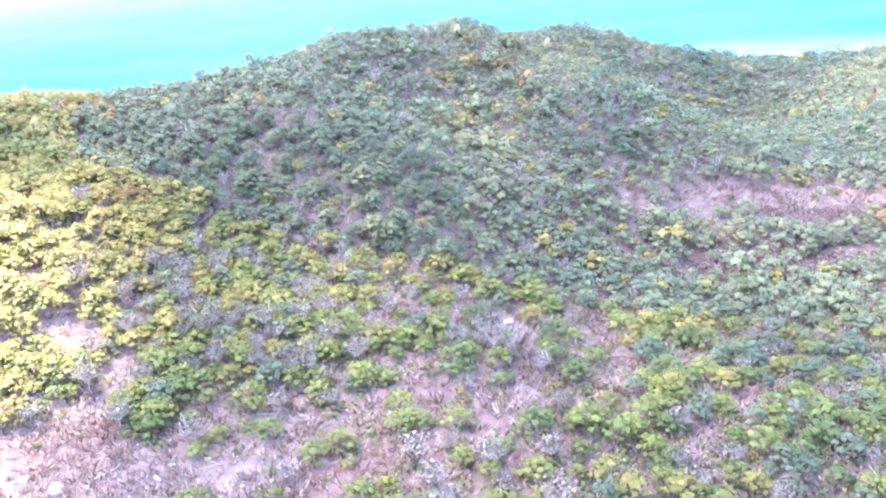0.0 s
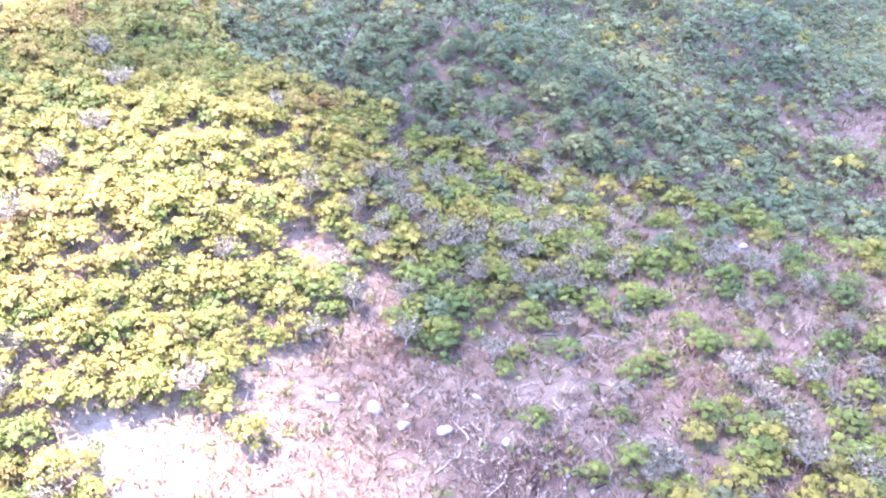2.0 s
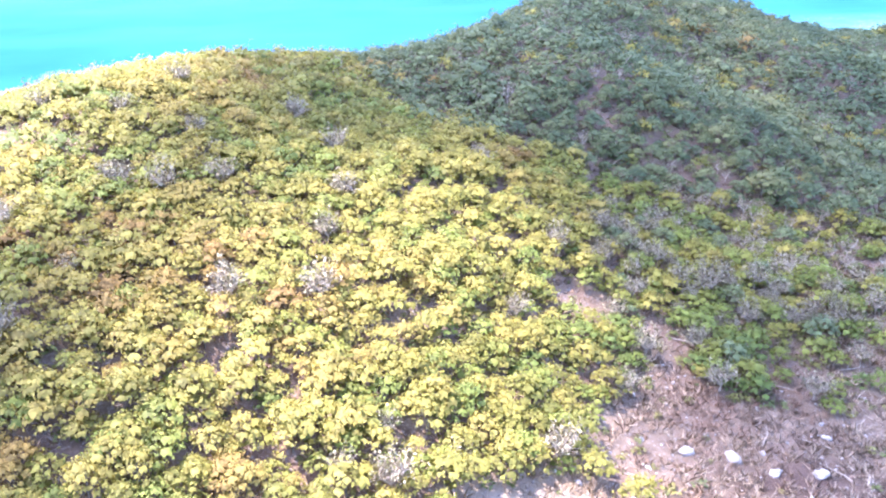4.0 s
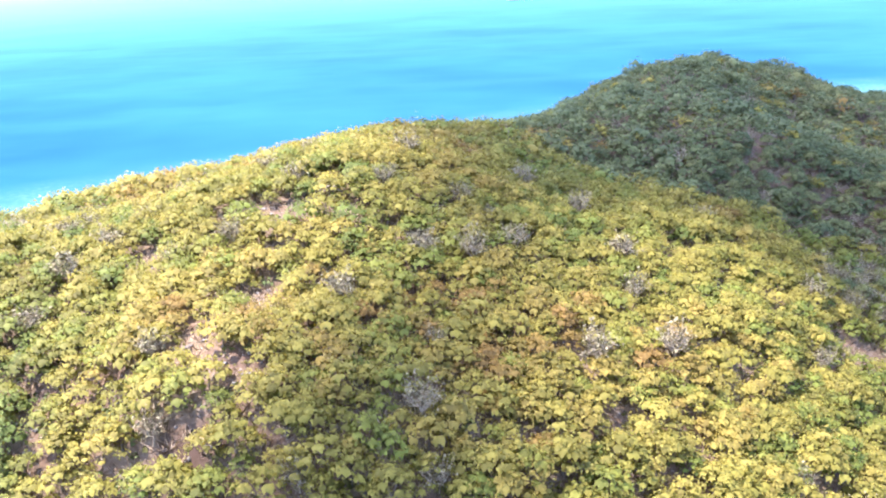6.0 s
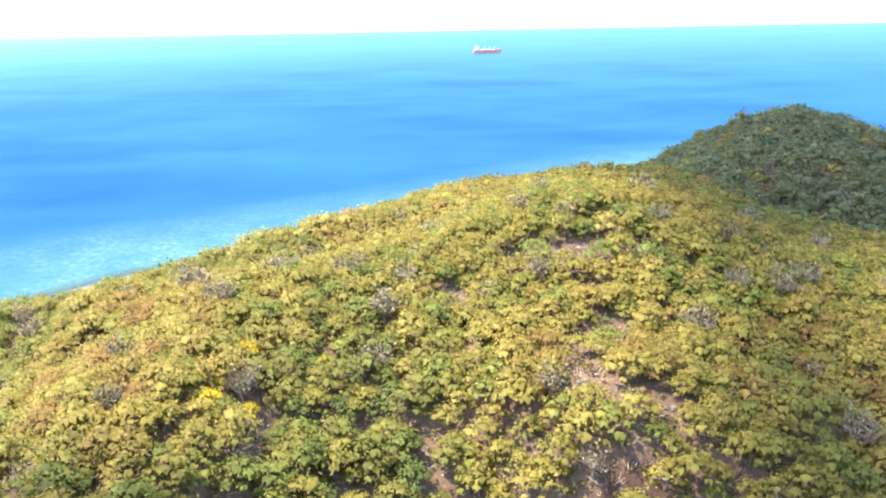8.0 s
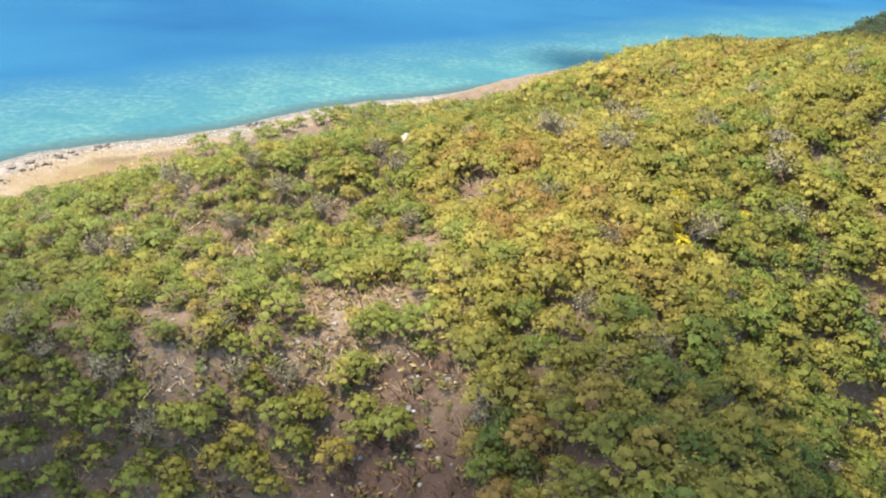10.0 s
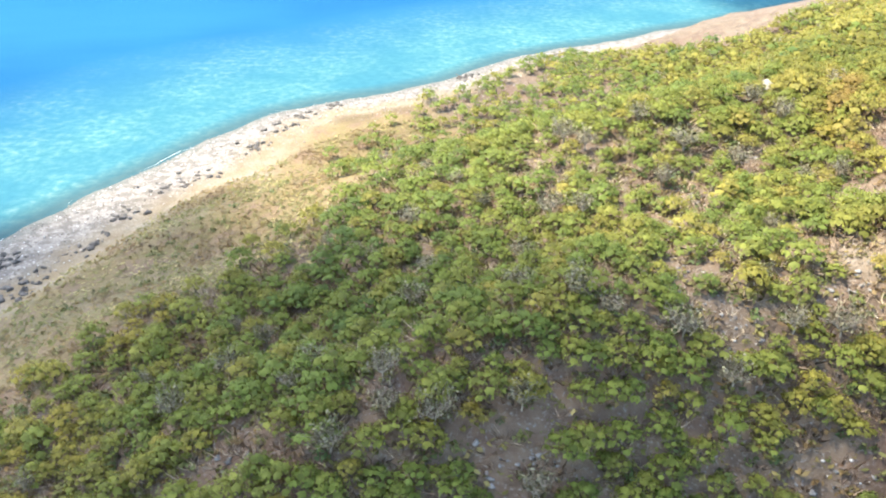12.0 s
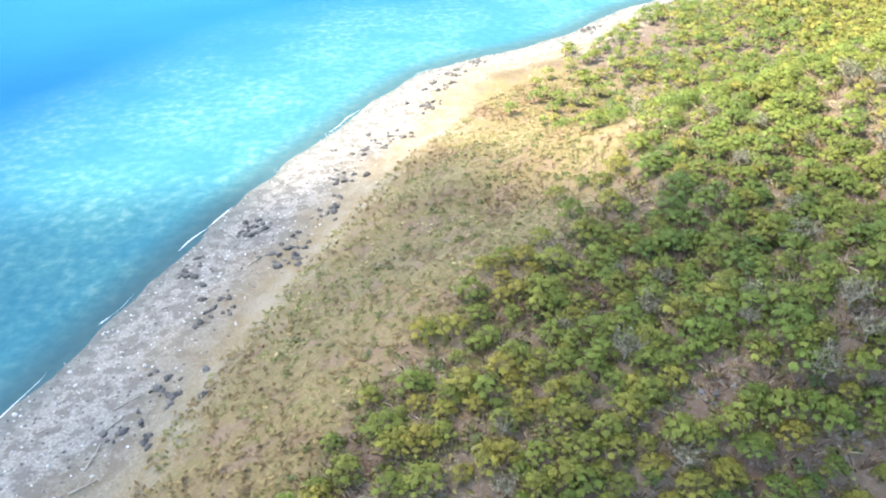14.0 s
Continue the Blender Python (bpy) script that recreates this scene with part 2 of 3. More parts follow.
def plain_material(name, a, b, scale, rough=0.9, relief=0.4, metal=0.0):
    m, n, l, p = material(name)
    pos = n.new("ShaderNodeNewGeometry").outputs["Position"]
    big, fine = noise_node(n, l, pos, scale, 5), noise_node(n, l, pos, scale * 6, 5, 0.7)
    c = mix(n, l, ramp(n, l, big, [(0.35, (0, 0, 0)), (0.65, (1, 1, 1))]), a, b)
    c = mix(n, l, 0.35, c, mix(n, l, fine, a, b), "OVERLAY")
    l.new(c, p.inputs["Base Color"])
    p.inputs["Roughness"].default_value, p.inputs["Metallic"].default_value = rough, metal
    bump(n, l, fine, relief, 0.1, p)
    return m


OLIVE = [(0.0, (0.150, 0.172, 0.040)), (0.35, (0.215, 0.202, 0.044)), (0.72, (0.285, 0.248, 0.058)), (0.93, (0.275, 0.212, 0.055)), (1.0, (0.25, 0.162, 0.05))]
GREEN = [(0.0, (0.095, 0.138, 0.036)), (0.4, (0.152, 0.186, 0.038)), (0.75, (0.208, 0.214, 0.044)), (1.0, (0.26, 0.212, 0.042))]
# greens of the hill wood, with distance haze put into the colour as grey-blue
FAR = [(0.0, (0.090, 0.128, 0.064)), (0.45, (0.138, 0.172, 0.078)), (0.8, (0.160, 0.184, 0.076)), (1.0, (0.176, 0.184, 0.074))]
PALE = [(0.0, (0.21, 0.195, 0.115)), (1.0, (0.31, 0.275, 0.18))]
BARK = plain_material("bark", (0.10, 0.08, 0.06), (0.22, 0.19, 0.16), 1.5)
GREY_WOOD = plain_material("grey_wood", (0.30, 0.25, 0.20), (0.46, 0.405, 0.34), 1.2)


# ---- meshes from arrays of triangles ----
def mesh_of(name, verts, tris, mat, layers=(), normals=None):
    me = bpy.data.meshes.new(name)
    verts, tris = np.asarray(verts, np.float32), np.asarray(tris, np.int32)
    me.vertices.add(len(verts))
    me.vertices.foreach_set("co", verts.ravel())
    me.loops.add(tris.size)
    me.loops.foreach_set("vertex_index", tris.ravel())
    me.polygons.add(len(tris))
    me.polygons.foreach_set("loop_start", np.arange(0, tris.size, 3, dtype=np.int32))
    me.polygons.foreach_set("use_smooth", np.ones(len(tris), bool))
    for layer, values in layers:
        me.attributes.new(layer, "FLOAT", "POINT").data.foreach_set("value", np.asarray(values, np.float32))
    me.update(calc_edges=True)
    if normals is not None:
        me.attributes.new("custom_normal", "FLOAT_VECTOR", "POINT").data.foreach_set("vector", np.asarray(normals, np.float32).ravel())
    me.materials.append(mat)
    return me


def join(pieces):
    verts, tris, count = [], [], 0
    for v, t, *_ in pieces:
        verts.append(v)
        tris.append(np.asarray(t) + count)
        count += len(v)
    if len(pieces[0]) == 3:
        return np.concatenate(verts), np.concatenate(tris), np.concatenate([p[2] for p in pieces])
    return np.concatenate(verts), np.concatenate(tris)


def grid_sheet(xs, ys):
    x, y = np.meshgrid(xs, ys)
    k = np.arange(x.size).reshape(x.shape)
    a, b, c, d = k[:-1, :-1].ravel(), k[:-1, 1:].ravel(), k[1:, 1:].ravel(), k[1:, :-1].ravel()
    return x.ravel(), y.ravel(), np.concatenate([np.stack([a, b, c], 1), np.stack([a, c, d], 1)])


# ---- ground ----
gx, gy, gt = grid_sheet(np.arange(-640, 390, 3.0), np.arange(-180, 590, 3.0))
gd = shore(gx, gy)
gz = land(gx, gy, gd)
gopen, gbare = open_slope(gx, gy, gd), bareness(gx, gy)
gn = value_noise(gx, gy, 9, 11)
narrow = 1 - 0.45 * smooth(215, 280, gy)
shingle = 1 - smooth(15, 33, gd / narrow + 12 * (gn - 0.5))
sandy = 0.8 * (1 - smooth(33, 43, gd / narrow + 8 * (gn - 0.5)))
for cx, cy, rx, ry in [(-16, 166, 5.5, 4), (-118, 86, 18, 10), (4, 160, 3, 6), (-230, 107, 4, 6), (-336, 105, 9, 5), (-328, 123, 6, 4)]:
    sandy = np.maximum(sandy, 0.85 - 0.85 * smooth(0.2, 1.25, np.hypot((gx - cx) / rx, (gy - cy) / ry) + 0.9 * (gn - 0.5)))
rusty = 0.45 * smooth(14, 20, gd) * (1 - smooth(24, 34, gd)) * smooth(0.45, 0.7, gn)
for cx, cy, rx, ry in [(-334, 77, 16, 13), (-325, 72, 16, 12), (-331, 91, 8, 4), (-80, 96, 10, 5), (-60, 90, 12, 6), (-19, 180, 9, 5), (40, 216, 30, 12), (62, 240, 20, 6), (-228, 88, 5, 4), (-443, 106, 5, 4)]:
    rusty = np.maximum(rusty, 0.95 - 0.95 * smooth(0.5, 1.4, np.hypot((gx - cx) / rx, (gy - cy) / ry) + 0.8 * (gn - 0.5)))
ground = tagged(new("ground", mesh_of("ground", np.stack([gx, gy, gz], 1), gt, ground_material(), [
    ("grass", np.clip(gopen - gbare, 0, 1)), ("rust", rusty), ("sand", sandy * (1 - shingle)), ("shingle", shingle), ("wet", (1 - smooth(1.0, 7.0, gd)) * 0.7)])),
    "dry hillside of brown soil, straw grass and shingle beach", "ground", kind="structure")

# ---- sea: fine near the island, coarse to the horizon, where the far rim makes up for the earth's roundness ----
steps = np.concatenate([[-4950, -4500, -4000, -3000, -2000, -1300], np.arange(-900, -620, 10), np.arange(-620, -330, 4), np.arange(-330, 620, 10), [900, 1400, 2200, 3000, 4000, 4500, 4950]])
deeps = np.concatenate([[-1500, -800, -400], np.arange(-200, 60, 10), np.arange(60, 380, 4), np.arange(380, 640, 10), [700, 800, 1000, 1300, 1700, 2200, 2800, 3400, 4000, 4300, 4600, 4950]])
sx, sy, st = grid_sheet(steps, deeps)
sd = shore(sx, sy)
far = np.hypot(sx + 250, sy)
sz = 61 * smooth(3900, 5050, far)
depth = np.clip(-sd / 120, 0, 1)
depth = np.where(far > 1200, 1, depth)
tagged(new("sea", mesh_of("sea", np.stack([sx, sy, sz], 1), st, sea_material(), [("depth", depth)], np.tile((0.0, 0.0, 1.0), (len(sx), 1)))),
       "blue sea, turquoise over the shallows by the beach", "sea", kind="structure")


# ---- plants: templates in metres, standing on z = 0 ----
def icosahedron():
    bm = bmesh.new()
    bmesh.ops.create_icosphere(bm, subdivisions=1, radius=1)
    v = np.array([p.co[:] for p in bm.verts])
    t = np.array([[p.index for p in f.verts] for f in bm.faces])
    bm.free()
    return v, t


CORE, CORE_FACES = icosahedron()
CORE_FACES = CORE_FACES[CORE[CORE_FACES].mean(1)[:, 2] > 0]


def unit(v):
    return v / np.linalg.norm(v, axis=1)[:, None]


def leaf_cloud(r, centres, radii, flat, count, size, core_size=0.58):
    """Leaf clumps over a set of rounded lumps: small tilted leaf sprays, and a core in each lump. Vertices, triangles, normals."""
    pieces = []
    middle = np.mean(centres, 0) - (0, 0, 1.2)
    share = np.maximum(3, (count * np.asarray(radii) ** 2 / np.sum(np.asarray(radii) ** 2)).astype(int))
    for c, rad, k in zip(centres, radii, share):
        v = unit(r.normal(size=(k, 3)))
        v[:, 2] = np.where(v[:, 2] < -0.25, -v[:, 2], v[:, 2])
        p = c + v * rad * (0.74 + 0.46 * r.random((k, 1))) * (1, 1, flat)
        face = unit(v * 0.7 + (0, 0, 0.35) + r.normal(scale=0.45, size=(k, 3)))
        u = unit(np.cross(face, r.normal(size=(k, 3))))
        w = np.cross(face, u)
        a, b_ = size * r.uniform(0.55, 1.15, (k, 1)), size * r.uniform(0.35, 0.8, (k, 1))
        q = np.stack([p - u * a, p + w * b_ + u * a * r.uniform(-0.3, 0.5, (k, 1)), p + u * a * r.uniform(0.4, 1, (k, 1)) - w * b_], 1).reshape(-1, 3)
        i = np.arange(k)[:, None] * 3
        shade = unit(v * 0.20 + unit(p - middle) * 0.42 + (0, 0, 0.62) + r.normal(scale=0.14, size=(k, 3)))
        pieces.append((q, i + [0, 2, 1], np.repeat(shade, 3, 0)))
        if not core_size:
            continue
        core = CORE * rad * core_size * r.uniform(0.8, 1.08, (len(CORE), 1)) * (1, 1, flat)
        pieces.append((core + c, CORE_FACES, unit(CORE * 0.2 + unit(core + c - middle) * 0.42 + (0, 0, 0.62))))
    return join(pieces)


def tapered(a, b, ra, rb, sides=5):
    a, b = np.asarray(a, float), np.asarray(b, float)
    z = (b - a) / np.linalg.norm(b - a)
    u = np.cross(z, (0.31, 0.87, 0.2))
    u /= np.linalg.norm(u)
    w = np.cross(z, u)
    g = np.arange(sides) * 2 * math.pi / sides
    ring = np.cos(g)[:, None] * u + np.sin(g)[:, None] * w
    i = np.arange(sides)
    j = (i + 1) % sides
    return np.concatenate([a + ring * ra, b + ring * rb]), np.concatenate([np.stack([i, j, j + sides], 1), np.stack([i, j + sides, i + sides], 1)])


def dome(r, spread, height, lumps):
    """Centres and radii of the lumps of a wide crown."""
    g = np.arange(lumps) * 2.4 + r.uniform(0, 6.3)
    q = np.sqrt((np.arange(lumps) + 0.2) / lumps) * r.uniform(0.85, 1.1, lumps)
    c = np.stack([np.cos(g) * q * spread * 0.80, np.sin(g) * q * spread * 0.80, height * (0.80 - 0.52 * q * q) + r.uniform(-0.2, 0.2, lumps)], 1)
    return c, spread * r.uniform(0.20, 0.44, lumps) * (9 / lumps) ** 0.42 * 1.25


def tree_template(r, spread, height, lumps, leaves, size, sides=5):
    c, rad = dome(r, spread, height, lumps)
    crown = leaf_cloud(r, c, rad, 0.78, leaves, size)
    fork = np.array((r.uniform(-0.2, 0.2), r.uniform(-0.2, 0.2), height * 0.30))
    wood = [tapered((0, 0, -0.6), fork, 0.20, 0.14, sides)]
    for k in r.choice(lumps, min(lumps, 4 if sides > 3 else 0), replace=False):
        wood.append(tapered(fork, c[k] - (0, 0, rad[k] * 0.2), 0.11, 0.04, max(3, sides - 1)))
    return crown, join(wood)


def twig_leaves(r, tips, spread):
    p = np.repeat(tips, 4, 0) + r.normal(scale=spread * 0.09, size=(len(tips) * 4, 3))
    a, b_ = r.normal(scale=0.10, size=p.shape), r.normal(scale=0.10, size=p.shape)
    q = np.stack([p - a, p - b_, p + a, p + b_], 1).reshape(-1, 3)
    i = np.arange(len(p))[:, None] * 4
    up = unit(r.normal(scale=0.4, size=p.shape) + (0, 0, 1))
    return q, np.concatenate([i + [0, 1, 2], i + [0, 2, 3]]), np.repeat(up, 4, 0)


def leafless_template(r, spread, height, limbs=7, twigs=7, sides=4):
    fork = np.array((r.uniform(-0.3, 0.3), r.uniform(-0.3, 0.3), height * 0.28))
    wood, tips = [tapered((0, 0, -0.6), fork, 0.17, 0.13, sides)], []
    for k in range(limbs):
        g = k * 6.283 / limbs + r.uniform(-0.4, 0.4)
        end = np.array((math.cos(g) * spread * r.uniform(0.4, 0.75), math.sin(g) * spread * r.uniform(0.4, 0.75), height * r.uniform(0.55, 0.85)))
        wood.append(tapered(fork, end, 0.075, 0.04, sides))
        for _ in range(twigs):
            s = fork + (end - fork) * r.uniform(0.5, 1.0)
            e = s + np.array((*(r.normal(size=2) * spread * 0.27), abs(r.normal()) * height * 0.24))
            wood.append(tapered(s, e, 0.035, 0.014, 3))
            tips.append(e)
    tips = np.array(tips)
    return twig_leaves(r, tips, spread), join(wood)


def scatter(step, seed, x0, x1, y0, y1):
    r = np.random.default_rng(seed)
    x, y = np.meshgrid(np.arange(x0, x1, step), np.arange(y0, y1, step))
    x = x + (np.arange(x.shape[0]) % 2)[:, None] * step / 2
    return x.ravel() + r.uniform(-0.42, 0.42, x.size) * step, y.ravel() + r.uniform(-0.42, 0.42, x.size) * step, r


px, py, pr = scatter(3.5, 31, -500, 230, 30, 530)
pd = shore(px, py)
treeless, naked = open_slope(px, py, pd + 26 * (pr.random(px.size) - 0.6)), bareness(px, py)
# thin scrub in the valley and on the west shoulder, closed wood on the ridge and the far hill
valley = smooth(-112, -94, px) * (1 - smooth(172, 200, py + 0.15 * px))
west = 1 - smooth(-336, -309, px)
patchy = value_noise(px, py, 24, 41)
belt = smooth(122, 134, py - 0.1 * px) * (1 - smooth(-62, -40, px))
cover = 1.0 - 0.38 * valley * (1 - belt) - 0.08 * west - 0.4 * smooth(0.5, 0.25, patchy) * np.maximum(valley * (1 - 0.6 * belt), 0.8 * west)
keep = (pr.random(px.size) < cover * (1 - treeless) * (1 - naked) ** 2) & (pd > 15)
# what the far side of the ridges hides is thinned out
keep &= ~((px < -170) & (py > 290 + 0.9 * np.clip(-280 - px, 0, 90))) & (px < 44 + 0.28 * py) & (py < 470) & (py > 34) & ((py > 58) | (pr.random(px.size) < 0.6))
px, py, pd, valley, west = px[keep], py[keep], pd[keep], valley[keep], west[keep]
pz = land(px, py, pd)
dice, tone = pr.random(px.size), pr.random(px.size)
stand = value_noise(px, py, 38, 43)
farhill = np.clip(smooth(-165, -132, px + 0.35 * (py - 190)) * smooth(165, 198, py + 0.1 * px), 0, 1)
kind = np.where(dice < 0.73, "olive", np.where(dice < 0.972, "green", "leafless"))
kind = np.where((farhill > 0.5), np.where(dice < 0.90, "far", np.where(dice < 0.955, "olive", "leafless")), kind)
sparse = (valley > 0.5) & (farhill <= 0.5)
kind = np.where(sparse, np.where(dice < 0.52, "green", np.where(dice < 0.60, "far", np.where(dice < 0.72, "olive", "leafless"))), kind)
lush = sparse & (px + 10 * (stand - 0.5) > 16 + 0.4 * np.maximum(0, py - 140))
kind = np.where(lush, np.where(dice < 0.45, "green", np.where(dice < 0.80, "far", np.where(dice < 0.88, "olive", "leafless"))), kind)
kind = np.where((west > 0.5) & (farhill <= 0.5), np.where(dice < 0.78 + 0.3 * (stand - 0.5), "green", np.where(dice < 0.93, "olive", "leafless")), kind)
tone = np.clip(0.55 * tone + 0.70 * (stand - 0.5) + 0.25 + 0.45 * np.exp(-(((px + 300) / 18) ** 2 + ((py - 108) / 24) ** 2)) + 0.35 * np.exp(-(((px + 185) / 18) ** 2 + ((py - 155) / 16) ** 2)), 0, 1)
size = pr.uniform(0.52, 1.02, px.size) * np.where(sparse & ~lush, 1.15, 1.0) * np.where(west > 0.5, 1.0, 1.0) * np.where((west < 0.5) & ~sparse, np.where(farhill > 0.5, 1.02, 1.24), 1.0) * np.where(kind == "leafless", 1.05, 1.0)
turn = pr.uniform(0, 6.283, px.size)
size = size * np.where((farhill > 0.5) & (tone * 97 % 1 < 0.07), 1.5, 1.0)

KINDS = {
    "olive": (OLIVE, 0.46, "olive_tree", "broad dry-season tree with a yellow-olive crown on the hillside", "tree"),
    "green": (GREEN, 0.42, "green_tree", "low spreading green scrub tree on stony brown soil", "tree"),
    "far": (FAR, 0.42, "forest_tree", "dark green rounded tree of the closed hill wood", "tree"),
    "leafless": (PALE, 0.20, "leafless_tree", "grey bare-branched tree with a few pale leaves", "tree"),
}
tr = np.random.default_rng(5)
# a few trees in yellow flower on the shoulder of the ridge, a fresh green one at its foot
flowering = (np.hypot((px + 283) / 6, (py - 108) / 5) < 1) & (dice < 0.8) | (np.hypot((px + 275) / 9, (py - 119) / 4) < 1) & (dice < 0.25)
kind = np.where(flowering, "flowering", kind)
KINDS["flowering"] = ([(0.0, (0.42, 0.33, 0.02)), (1.0, (0.55, 0.44, 0.03))], 0.3, "flowering_tree", "small tree covered in bright yellow flowers", "tree")
size = np.where(kind == "flowering", size * 0.78, size)


def place(template, x, y, z, s, a, height=1.0):
    """Copies of a template's vertices, one after the other."""
    v, t = template[:2]
    c, q = np.cos(a)[:, None], np.sin(a)[:, None]
    vx, vy, vz = v[:, 0][None], v[:, 1][None], v[:, 2][None]
    s = s[:, None]
    out = np.stack([x[:, None] + s * (c * vx - q * vy), y[:, None] + s * (q * vx + c * vy), z[:, None] + s * height * vz], -1)
    tris = (t[None] + (np.arange(len(x)) * len(v))[:, None, None]).reshape(-1, 3)
    if len(template) == 2:
        return out.reshape(-1, 3), tris
    nx, ny, nz = template[2][:, 0][None], template[2][:, 1][None], template[2][:, 2][None]
    turned = np.stack([c * nx - q * ny, q * nx + c * ny, nz + 0 * c], -1)
    return out.reshape(-1, 3), tris, turned.reshape(-1, 3)


for name, (stops, glow, thing, label, category) in KINDS.items():
    own, joined = leaf_material(thing + "_leaves", stops, False, glow), leaf_material(thing + "_leaves_joined", stops, True, glow)
    wood = GREY_WOOD if name == "leafless" else BARK
    of = np.where(kind == name)[0]
    # the trees of the nearest stretch of the slope stand singly
    near = of[np.argsort(py[of] + 0.25 * np.abs(px[of] + 230) * (py[of] > 130) + 400 * (px[of] > 36) + 300 * (py[of] < 60))][:235] if name != "far" else of[:0]
    if name == "far":
        near = of[np.argsort(np.hypot(px[of] + 75, py[of] - 185))][:235]
    rest = np.setdiff1d(of, near)
    models = []
    for k in range(6):
        if name == "leafless":
            crown, trunk = leafless_template(tr, 2.7, 4.4, 9, 15)
        else:
            crown, trunk = tree_template(tr, tr.uniform(2.9, 3.9), tr.uniform(4.2, 5.2), int(tr.integers(21, 26)), 540, 0.245)
        top = new(thing)
        tagged(top, label, category, label.split(" with ")[0] + "s", "thing")
        crown_part = new("crown", mesh_of("crown", crown[0], crown[1], own, normals=crown[2]))
        trunk_part = new("trunk", mesh_of("trunk", *trunk, wood))
        crown_part.parent = trunk_part.parent = top
        models.append(top)
    for n_, i in enumerate(near):
        m = pose(px[i], py[i], pz[i], 0, 0, math.degrees(turn[i])) @ Matrix.Diagonal((size[i], size[i] * (0.85 + 0.3 * dice[i]), size[i] * (0.8 + 0.45 * tone[i]), 1))
        if n_ < 6:
            models[n_].matrix_basis = m
        else:
            made = copy_thing(models[n_ % 6], Matrix())
            made.matrix_basis = m
    # the others in one mesh of crowns and one of trunks
    leaf_pieces, wood_pieces, tints = [], [], []
    for k in range(8):
        some = rest[k::8]
        if not len(some):
            continue
        for part_of, detail in ((some[py[some] < 190], 1), (some[py[some] >= 190], 0)):
            if not len(part_of):
                continue
            if name == "leafless":
                crown, trunk = leafless_template(tr, 2.7, 4.4, 6, 7 if detail else 3, 3)
            else:
                crown, trunk = tree_template(tr, tr.uniform(2.9, 3.9), tr.uniform(4.0, 5.0), int(tr.integers(12, 15)) if detail else 6, 230 if detail else 62, 0.36 if detail else 0.56, 3)
            put = (px[part_of], py[part_of], pz[part_of], size[part_of], turn[part_of])
            leaf_pieces.append(place(crown, *put))
            wood_pieces.append(place(trunk, *put))
            tints.append(np.repeat(tone[part_of], len(crown[0])))
    if leaf_pieces:
        crowd = tagged(new(thing.replace("_tree", "_wood")), "stand of many " + label, "woodland", kind="stuff")
        v, t, nrm = join(leaf_pieces)
        ob = new("crowns", mesh_of("crowns", v, t, joined, [("tint", np.concatenate(tints))], nrm))
        v, t = join(wood_pieces)
        ob2 = new("trunks", mesh_of("trunks", v, t, wood))
        ob.parent = ob2.parent = crowd


# ---- low growth between the trees ----
def undergrowth(thing, stops, glow, label, category, x, y, tone_, low, high, seed, leaves=12, leaf=0.36, flat=0.6, core_size=0.0):
    r = np.random.default_rng(seed)
    s, a, z = r.uniform(low, high, x.size), r.uniform(0, 6.283, x.size), land(x, y)
    pieces, tints = [], []
    for k in range(8):
        c = r.normal(scale=0.35, size=(2, 3)) * (1, 1, 0.2) + (0, 0, 0.25)
        shape = leaf_cloud(r, c, [0.75, 0.6], flat, leaves * 2, leaf, core_size)
        pieces.append(place(shape, x[k::8], y[k::8], z[k::8], s[k::8], a[k::8]))
        tints.append(np.repeat(tone_[k::8], len(shape[0])))
    v_, t_, n_ = join(pieces)
    return tagged(new(thing, mesh_of(thing, v_, t_, leaf_material(thing + "_leaves", stops, True, glow), [("tint", np.concatenate(tints))], n_)), label, category, kind="stuff")


ux, uy, ur = scatter(2.3, 77, -500, 110, 50, 262)
ud = shore(ux, uy)
uopen, unaked = open_slope(ux, uy, ud), bareness(ux, uy)
inland = smooth(-112, -94, ux) * (1 - smooth(172, 200, uy + 0.15 * ux))
thin = np.maximum(np.maximum(inland, unaked), 1 - smooth(-336, -309, ux))
chance = (0.5 + 0.3 * thin) * (1 - uopen) * (1 - 0.35 * unaked) * (0.55 + 0.9 * value_noise(ux, uy, 11, 55))
chosen = (ur.random(ux.size) < chance) & (ud > 24)
ux, uy = ux[chosen], uy[chosen]
sort = ur.random(ux.size) < 0.85 - 0.75 * bareness(ux, uy)
undergrowth("green_scrub", [(0.0, (0.075, 0.11, 0.035)), (0.5, (0.13, 0.135, 0.04)), (1.0, (0.20, 0.175, 0.05))], 0.25,
            "knee-high green and olive scrub between the trees", "scrub", ux[sort], uy[sort], ur.random(sort.sum()), 0.6, 1.7, 78)


def twig_bush(r, k=24):
    """A low thicket of thin bare twigs."""
    foot = r.normal(scale=0.28, size=(k, 3)) * (1, 1, 0)
    tip = foot * 2.0 + np.stack([r.normal(scale=0.35, size=k), r.normal(scale=0.35, size=k), r.uniform(0.3, 1.0, k)], 1)
    side = unit(np.cross(tip - foot, r.normal(size=(k, 3)))) * r.uniform(0.02, 0.06, (k, 1))
    up = unit(r.normal(scale=0.35, size=(k, 3)) + (0, 0, 1))
    return np.stack([foot - side, foot + side, tip], 1).reshape(-1, 3), np.arange(k)[:, None] * 3 + [0, 1, 2], np.repeat(up, 3, 0)


